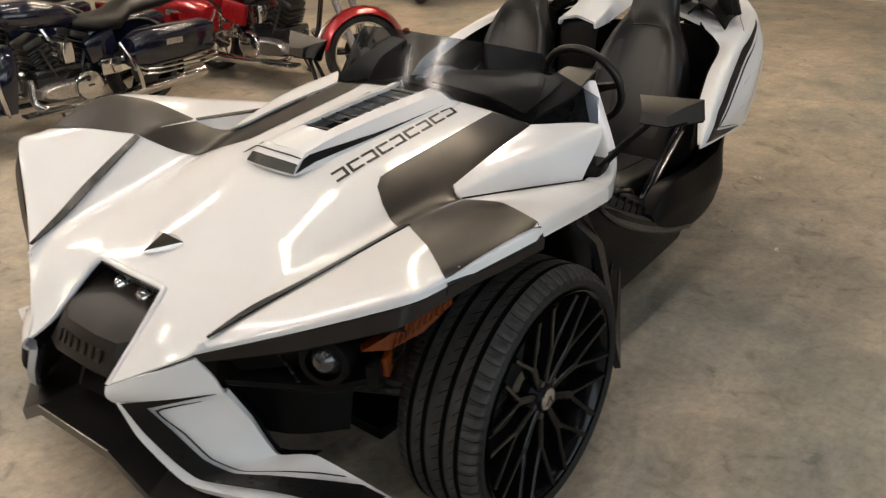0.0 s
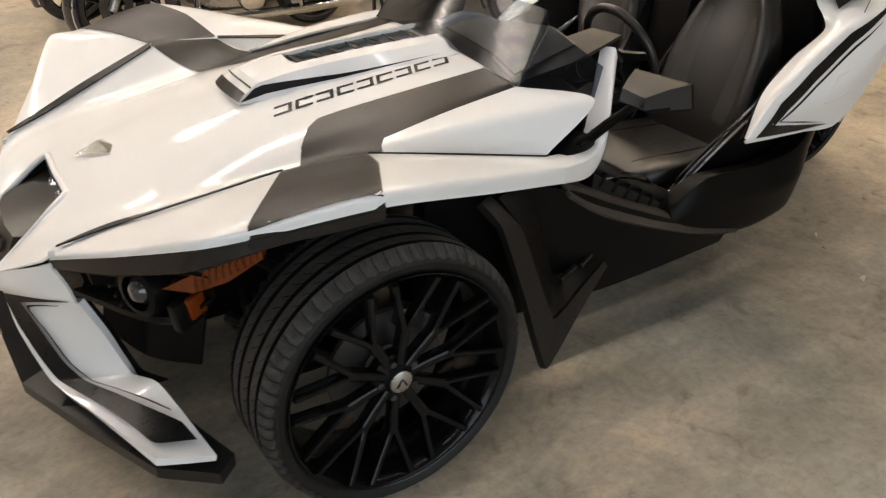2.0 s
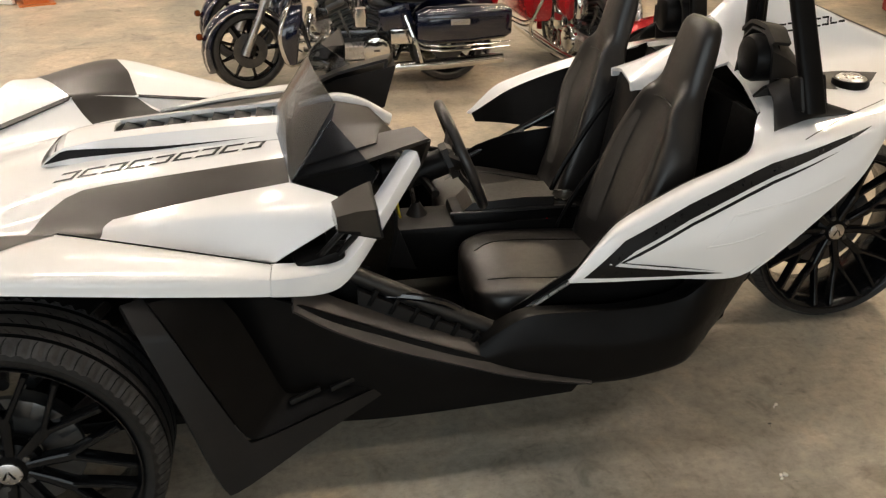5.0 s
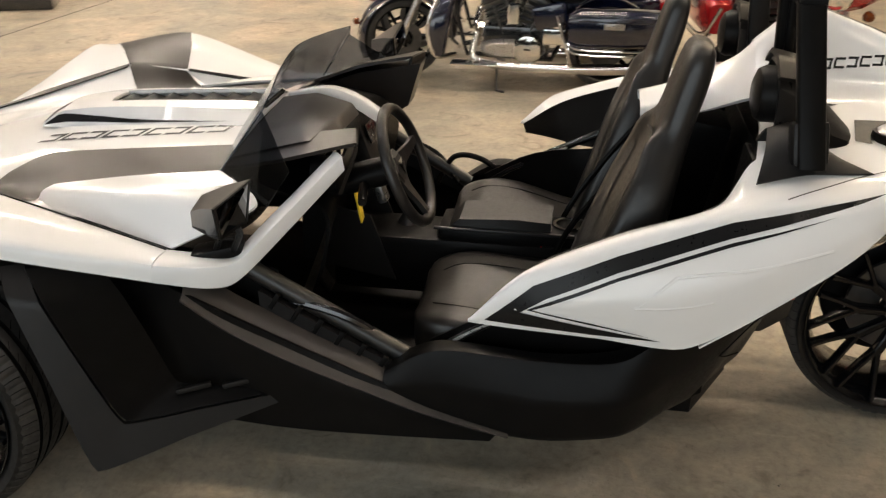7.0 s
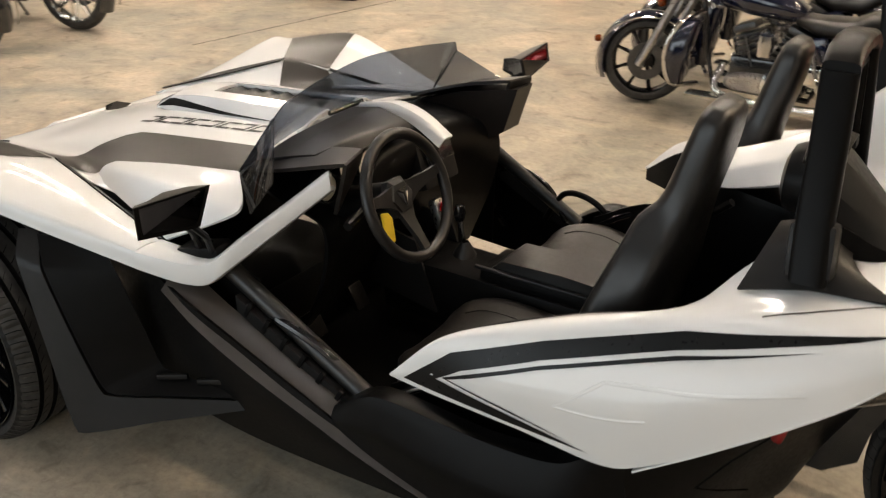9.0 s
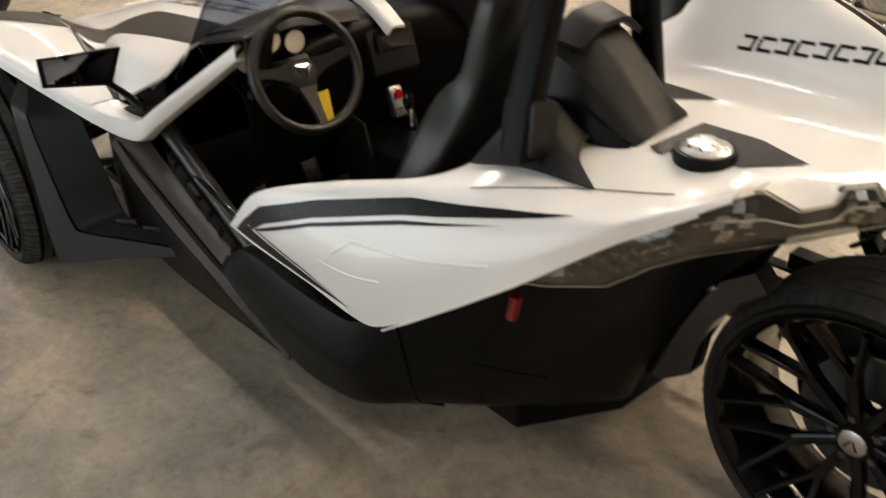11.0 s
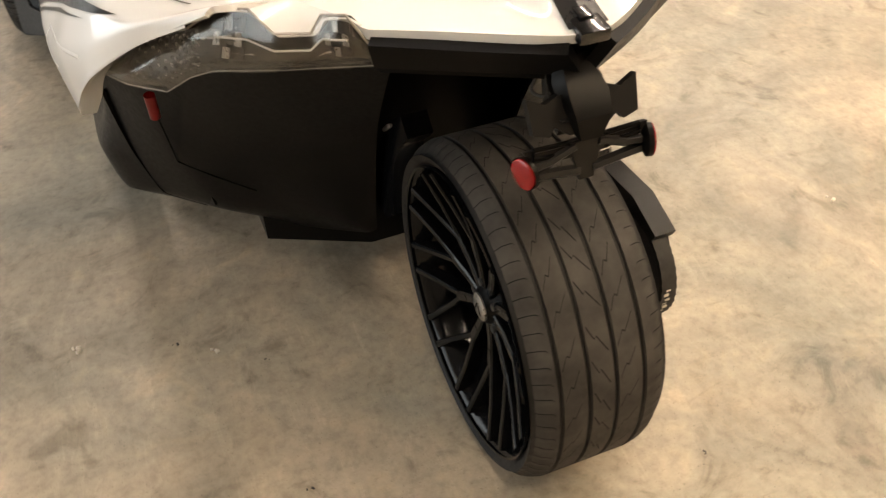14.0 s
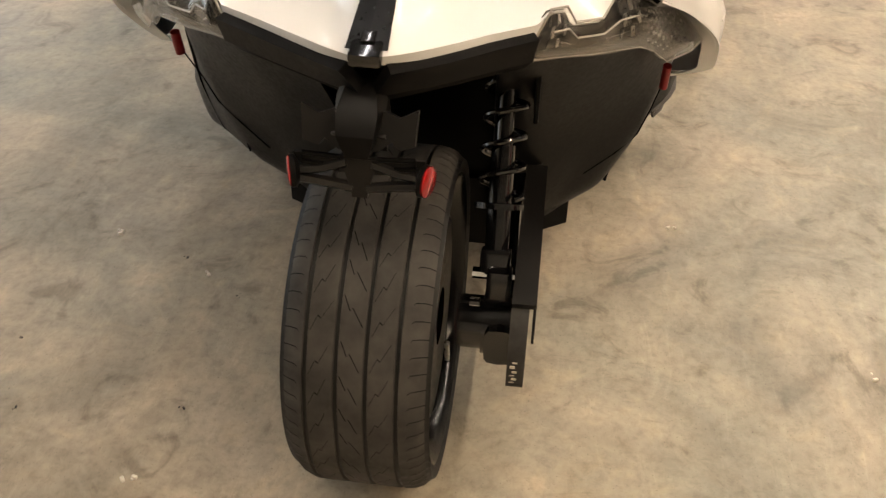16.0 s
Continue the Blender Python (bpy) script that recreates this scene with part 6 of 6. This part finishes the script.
# ---- parked motorcycles ----
def wire_wheel(parent, name, x, r, w, rim_mat, spokes, wires):
    rr = r - .075
    root = part(name, lathe(bmesh.new(), [(rr, -w / 2 + .012), (rr + .012, -w / 2 - .002), (r - .03, -w / 2), (r - .008, -w / 4), (r, 0), (r - .008, w / 4), (r - .03, w / 2), (rr + .012, w / 2 + .002), (rr, w / 2 - .012)], 48, Matrix.Translation((x, 0, r))), RUBBER, parent, "black motorcycle tyre and wheel")
    part("rim", lathe(bmesh.new(), [(rr + .010, -w / 2 + .008), (rr - .012, -w / 2 + .016), (rr - .022, 0), (rr - .012, w / 2 - .016), (rr + .010, w / 2 - .008)], 48, Matrix.Translation((x, 0, r))), rim_mat, root)
    bm = bmesh.new()
    for k in range(spokes):
        a = 2 * math.pi * k / spokes
        for s in (1, -1):
            b = a + s * (.12 if wires else .02)
            tube(bm, [(x + .03 * math.cos(a), s * .045, r + .03 * math.sin(a)), (x + (rr - .015) * math.cos(b), s * .012, r + (rr - .015) * math.sin(b))], .0035 if wires else .013, 5)
    part("spokes", bm, rim_mat, root)
    part("hub", tube(bmesh.new(), [(x, -.065, r), (x, .065, r)], .05, 20), rim_mat, root)
    part("brake_disc", lathe(bmesh.new(), [(.07, -.075), (.14, -.075), (.14, -.068), (.07, -.068)], 32, Matrix.Translation((x, 0, r))), STEEL, root)
    return root


def arc_shell(cx, cz, r, a0, a1, w, n=14, droop=.05):
    """A curved mudguard: rows over an arc, rounded across."""
    rows = []
    for k in range(n + 1):
        a = radians(a0 + (a1 - a0) * k / n)
        row = []
        for j in range(7):
            t = (j - 3) / 3
            rr = r - droop * t * t
            row.append((cx + rr * math.cos(a), w * t, cz + rr * math.sin(a)))
        rows.append(row)
    return patch(rows, 1, 1, .006)


def motorcycle(label, paint, front, rear, bagger=True, rim_mat=CHROME, wires=False, lower=True, size=1.0, steer=0.0):
    """A cruiser that stands with its front tyre at front and rear tyre at rear (on the floor)."""
    f, r = Vector((*front, 0)), Vector((*rear, 0))
    d = (r - f).normalized()
    bike = thing("motorcycle", label, "motorcycle", f, "parked motorcycles")
    bike.rotation_euler, bike.scale = (0, 0, math.atan2(d.y, d.x)), (size, size, size)
    L = 1.62
    fw = wire_wheel(bike, "front_wheel", 0, .325, .13, rim_mat, 24 if wires else 9, wires)
    fw.rotation_euler = (0, 0, radians(steer))
    wire_wheel(bike, "rear_wheel", L, .320, .16, rim_mat, 24 if wires else 9, wires)
    fen = part("front_fender", arc_shell(.0, .325, .375, 10, 205, .10), paint, bike)
    fen.rotation_euler = (0, 0, radians(steer))
    part("fender_trim", tube(bmesh.new(), [(.372 * math.cos(radians(a)), -.104, .325 + .335 * math.sin(radians(a))) for a in range(20, 205, 12)], .006, 6), CHROME, fen)
    part("fender_lamp", lathe(bmesh.new(), [(.001, -.03), (.022, -.024), (.030, 0), (.022, .02)], 16, pose(-.375, 0, .46, 0, 0, -90)), AMBER, fen)
    part("rear_fender", arc_shell(L, .320, .385, -20, 165, .11), paint, bike)
    for s in (1, -1):
        part("fork_leg", tube(bmesh.new(), [(-.02, s * .105, .30), (.13, s * .105, .62), (.28, s * .105, .95)], [.034, .030, .026], 12), CHROME if not bagger else ALLOY, bike)
        part("turn_lamp", lathe(bmesh.new(), [(.001, -.035), (.03, -.02), (.036, .01), (.02, .03)], 14, pose(.15, s * .23, .80, 0, 0, -90)), AMBER, bike)
        part("exhaust", tube(bmesh.new(), [(.62, s * .14, .42), (.60, s * .22, .25), (.85, s * .24, .19), (1.50, s * .25, .20), (2.05, s * .25, .235)], [.026, .026, .032, .045, .042], 14, smooth=4), CHROME, bike)
        part("floorboard", box(bmesh.new(), (.62, s * .32, .225), (.36, .11, .025), (0, 0, 0), .01), BIKEBLK, bike)
        part("board_edge", tube(bmesh.new(), [(.44, s * .378, .222), (.80, s * .378, .222)], .008, 6), CHROME, bike)
        part("primary_cover", loft(bmesh.new(), [oval(c, (1, 0, 0), (0, 0, 1), w, h, 20, 2.6) for c, w, h in (((.90, s * .12, .31), .26, .075), ((.90, s * .20, .31), .25, .070), ((.90, s * .225, .31), .22, .05))]), ALLOY, bike)
        dv = part("derby_cover", lathe(bmesh.new(), [(.001, -.026), (.074, -.024), (.104, -.016), (.116, 0), (.118, .03)], 32, pose(1.02, s * .232, .325, 0, 0, 0 if s < 0 else 180)), CHROME, bike, "round chrome engine cover")
        part("cover_mark", box(bmesh.new(), (1.02, s * .2595, .33), (.05, .002, .014)), BIKEBLK, dv)
        part("axle_nut", tube(bmesh.new(), [(L, s * .09, .32), (L, s * .13, .32)], .02, 8), CHROME, bike)
        part("mirror_arm", tube(bmesh.new(), [(.40, s * .36, 1.10), (.38, s * .42, 1.22)], .007, 6), CHROME, bike)
        part("mirror", lathe(bmesh.new(), [(.001, -.012), (.05, -.010), (.055, .006), (.03, .02)], 18, pose(.38, s * .42, 1.25, 0, 0, 90)), CHROME, bike)
        part("grip", tube(bmesh.new(), [(.44, s * .28, 1.08), (.52, s * .42, 1.05)], .02, 10), RUBBER, bike)
        if lower:
            part("leg_guard", softened(loft(bmesh.new(), [oval(c, (1, 0, 0), (0, 1, 0), w, h, 16, 4) for c, w, h in (((.34, s * .30, .28), .05, .08), ((.33, s * .31, .45), .085, .11), ((.36, s * .30, .62), .09, .10), ((.40, s * .27, .72), .06, .06))]), .004), paint, bike)
            part("crash_bar", tube(bmesh.new(), [(.42, s * .10, .75), (.34, s * .34, .70), (.27, s * .40, .50), (.32, s * .36, .28), (.44, s * .12, .24)], .017, 10, smooth=5), CHROME, bike)
        if bagger:
            bag = part("saddlebag", softened(loft(bmesh.new(), [oval((x, s * .33, z), (0, 1, 0), (0, 0, 1), w, h, 18, 4.5) for x, z, w, h in ((1.33, .52, .085, .11), (1.42, .53, .11, .140), (1.75, .54, .115, .140), (2.02, .55, .10, .128), (2.08, .552, .07, .10))]), .003), paint, bike, "hard saddlebag with a chrome latch")
            part("latch", box(bmesh.new(), (1.66, s * .449, .575), (.15, .008, .045), (0, 0, 0), .004), ALLOY, bag)
            part("lid_line", box(bmesh.new(), (1.70, s * .4475, .605), (.60, .006, .006)), BIKEBLK, bag)
            for zz in (.40, .365):
                part("bag_rail", tube(bmesh.new(), [(1.30, s * .40, zz + .05), (1.42, s * .455, zz), (1.80, s * .46, zz), (2.06, s * .44, zz + .01)], .010, 8, smooth=4), CHROME, bag)
            part("rail_stay", tube(bmesh.new(), [(1.24, s * .36, .62), (1.32, s * .43, .40), (1.36, s * .40, .26)], .014, 8, smooth=4), CHROME, bag)
    # V-twin with finned cylinders
    eng = part("engine", box(bmesh.new(), (.92, 0, .36), (.52, .30, .24), (0, 0, 0), .03), BIKEBLK, bike, "finned V-twin engine")
    for a, x in ((-22, .80), (22, 1.00)):
        ax = Vector((math.sin(radians(a)), 0, math.cos(radians(a))))
        for k in range(9):
            c = Vector((x, 0, .46)) + ax * (.022 * k)
            part("cooling_fin", box(bmesh.new(), c, (.17, .22, .009), (0, a, 0), .003), BIKEBLK if k % 2 else STEEL, eng)
        part("rocker_cover", box(bmesh.new(), Vector((x, 0, .46)) + ax * .225, (.16, .20, .055), (0, a, 0), .02), STEEL, eng)
        for s in (1, -1):
            part("pushrod_tube", tube(bmesh.new(), [(x + .02, s * .14, .42), Vector((x + .02, s * .13, .42)) + ax * .22], .012, 8), STEEL, eng)
    for s in (1, -1):
        part("horn_cover", softened(loft(bmesh.new(), [oval((.90, s * .20, z), (1, 0, 0), (0, 1, 0), w, .05, 14, 3.5) for z, w in ((.52, .050), (.60, .060), (.66, .045))]), .004), CHROME, eng)
        part("battery_cover", box(bmesh.new(), (1.22, s * .215, .43), (.17, .05, .12), (0, 0, 0), .012), CHROME, eng)
        part("side_cover", box(bmesh.new(), (1.18, s * .19, .58), (.26, .07, .18), (0, -14, 0), .03), paint, eng)
    part("fuel_tank", loft(bmesh.new(), [oval(c, (0, 1, 0), (0, 0, 1), w, h, 18, 2.6) for c, w, h in (((.48, 0, .88), .07, .05), ((.56, 0, .87), .14, .09), ((.75, 0, .86), .16, .11), ((.98, 0, .82), .13, .09), ((1.10, 0, .79), .08, .05))]), paint, bike, sharp=60)
    part("saddle", loft(bmesh.new(), [oval(c, (0, 1, 0), (0, 0, 1), w, h, 18, 2.8) for c, w, h in (((1.05, 0, .76), .09, .04), ((1.20, 0, .73), .17, .06), ((1.40, 0, .73), .19, .07), ((1.52, 0, .80), .15, .06), ((1.80, 0, .82), .14, .055), ((1.95, 0, .82), .10, .03))]), LEATHER, bike, sharp=60)
    part("frame", tube(bmesh.new(), [(.36, 0, .95), (.44, 0, .50), (.52, 0, .22), (1.20, 0, .20), (1.34, 0, .50), (1.05, 0, .75)], .022, 10), BIKEBLK, bike)
    part("handlebar", tube(bmesh.new(), [(.52, -.42, 1.05), (.40, -.20, 1.10), (.36, 0, 1.02), (.40, .20, 1.10), (.52, .42, 1.05)], .014, 10, smooth=5), CHROME, bike)
    if bagger:
        part("fairing", loft(bmesh.new(), [oval(c, (0, 1, 0), (0, 0, 1), w, h, 20, 2.6) for c, w, h in (((.10, 0, .98), .10, .08), ((.14, 0, .98), .26, .15), ((.24, 0, 1.02), .38, .20), ((.34, 0, 1.06), .36, .19))]), paint, bike, sharp=60)
    part("headlamp", lathe(bmesh.new(), [(.001, -.05), (.06, -.045), (.088, -.02), (.092, .0), (.085, .08), (.03, .12)], 28, pose(.10, 0, .93, 0, 0, -90)), CHROME, bike)
    part("tail_light", box(bmesh.new(), (2.02, 0, .66), (.05, .12, .06), (0, 0, 0), .015), REDLENS, bike)
    part("kickstand", tube(bmesh.new(), [(.78, -.16, .20), (.80, -.30, .010), (.86, -.33, .010)], .012, 8), STEEL, bike)
    return bike


motorcycle("navy touring motorcycle with chrome engine covers", NAVY, (.450, 3.420), (1.90, 3.400), rim_mat=WHEELBLK, size=.85, steer=18)
motorcycle("dark navy touring motorcycle beside its twin", NAVY, (.38, 4.22), (1.92, 4.22), rim_mat=WHEELBLK, size=.85, steer=18)
motorcycle("bright red cruiser with a red front fender", RED, (3.00, 2.40), (2.80, 3.90), lower=False, size=.88, steer=52)
motorcycle("maroon motorcycle with a chrome front wheel", MAROON, (6.10, 4.40), (7.20, 5.50), wires=True)
motorcycle("black cruiser with wire spoke wheels", BIKEBLK, (-3.40, -.05), (-4.95, -.50), bagger=False, wires=True, lower=False)
motorcycle("black cruiser with polished spoke wheels", BIKEBLK, (-4.74, .70), (-6.30, .30), bagger=False, lower=False)
motorcycle("black cruiser with wire wheels on the concrete", BIKEBLK, (-4.32, 1.76), (-5.88, 1.36), bagger=False, wires=True, lower=False)
motorcycle("dark cruiser with bright front wheel", BIKEBLK, (-4.28, 2.68), (-5.84, 2.28), bagger=False, lower=False)

# ---- far side of the hall ----
st = thing("display_stand", "round glass display stand on a black base", "stand", (-3.45, 5.05, 0))
part("base", box(bmesh.new(), (0, 0, .15), (.62, .40, .30), (0, 0, 20), .02), BIKEBLK, st)
part("glass_top", lathe(bmesh.new(), [(.001, -.006), (.60, -.006), (.605, 0), (.60, .006), (.001, .006)], 48, pose(0, 0, .33, 90, 0, 0)), CLEAR, st)
a, b = Vector((-3.45, 7.45, 0)), Vector((-1.95, 6.83, 0))
d = b - a
dr = thing("white_door", "tall white panel door beside an orange post", "door", (a + b) / 2, rz=math.degrees(math.atan2(d.y, d.x)))
part("leaf", box(bmesh.new(), (0, 0, 1.15), (d.length, .05, 2.28), (0, 0, 0), .006), DOORM, dr)
for k in range(3):
    part("panel", box(bmesh.new(), (0, -.030, .42 + .74 * k), (d.length - .2, .012, .60), (0, 0, 0), .005), DOORM, dr)
po = thing("orange_post", "square orange painted steel post", "post", (-1.76, 6.90, 0))
part("shaft", box(bmesh.new(), (0, 0, 1.25), (.24, .24, 2.5), (0, 0, 20), .012), ORANGE, po)
part("foot_plate", box(bmesh.new(), (0, 0, .008), (.34, .34, .016), (0, 0, 20)), ORANGE, po)

# saw-cut joint in the far floor
bm = bmesh.new()
prism(bm, [(-3.090, 2.816, .0004), (-2.551, 7.485, .0004), (-2.559, 7.486, .0004), (-3.097, 2.817, .0004)], (0, 0, .0012))
tagged(part("floor_joint", bm, GROOVE), "dark saw-cut joint in the concrete floor", "joint", kind="structure")

# crumbs and scraps on the floor
rng = random.Random(11)
bm = bmesh.new()
for x, y in ((1.779, .673), (2.348, 1.122), (2.2, -.62), (2.05, -.95), (2.9, -.55), (3.1, 1.0)):
    for k in range(3):
        s = rng.uniform(.004, .009)
        box(bm, (x + rng.uniform(-.012, .012), y + rng.uniform(-.012, .012), s / 2), (s * 1.6, s, s), (0, 0, rng.uniform(0, 180)), s * .2, 1)
dirt = bmesh.new()
for x, y in ((2.515, -1.002), (2.695, -.516), (2.136, -.709), (2.289, -.51), (2.942, .282), (2.742, -.894)):
    for k in range(rng.randint(1, 3)):
        s = rng.uniform(.002, .0055)
        box(dirt, (x + rng.uniform(-.01, .01), y + rng.uniform(-.01, .01), s * .2), (s * 1.8, s, s * .4), (0, 0, rng.uniform(0, 180)), s * .1, 1)
tagged(part("floor_grit", dirt, RUBBER), "small dark grit flecks on the concrete", "debris", kind="stuff")
tagged(part("floor_crumbs", bm, PAPER), "tiny pale crumbs scattered on the concrete", "debris", kind="stuff")
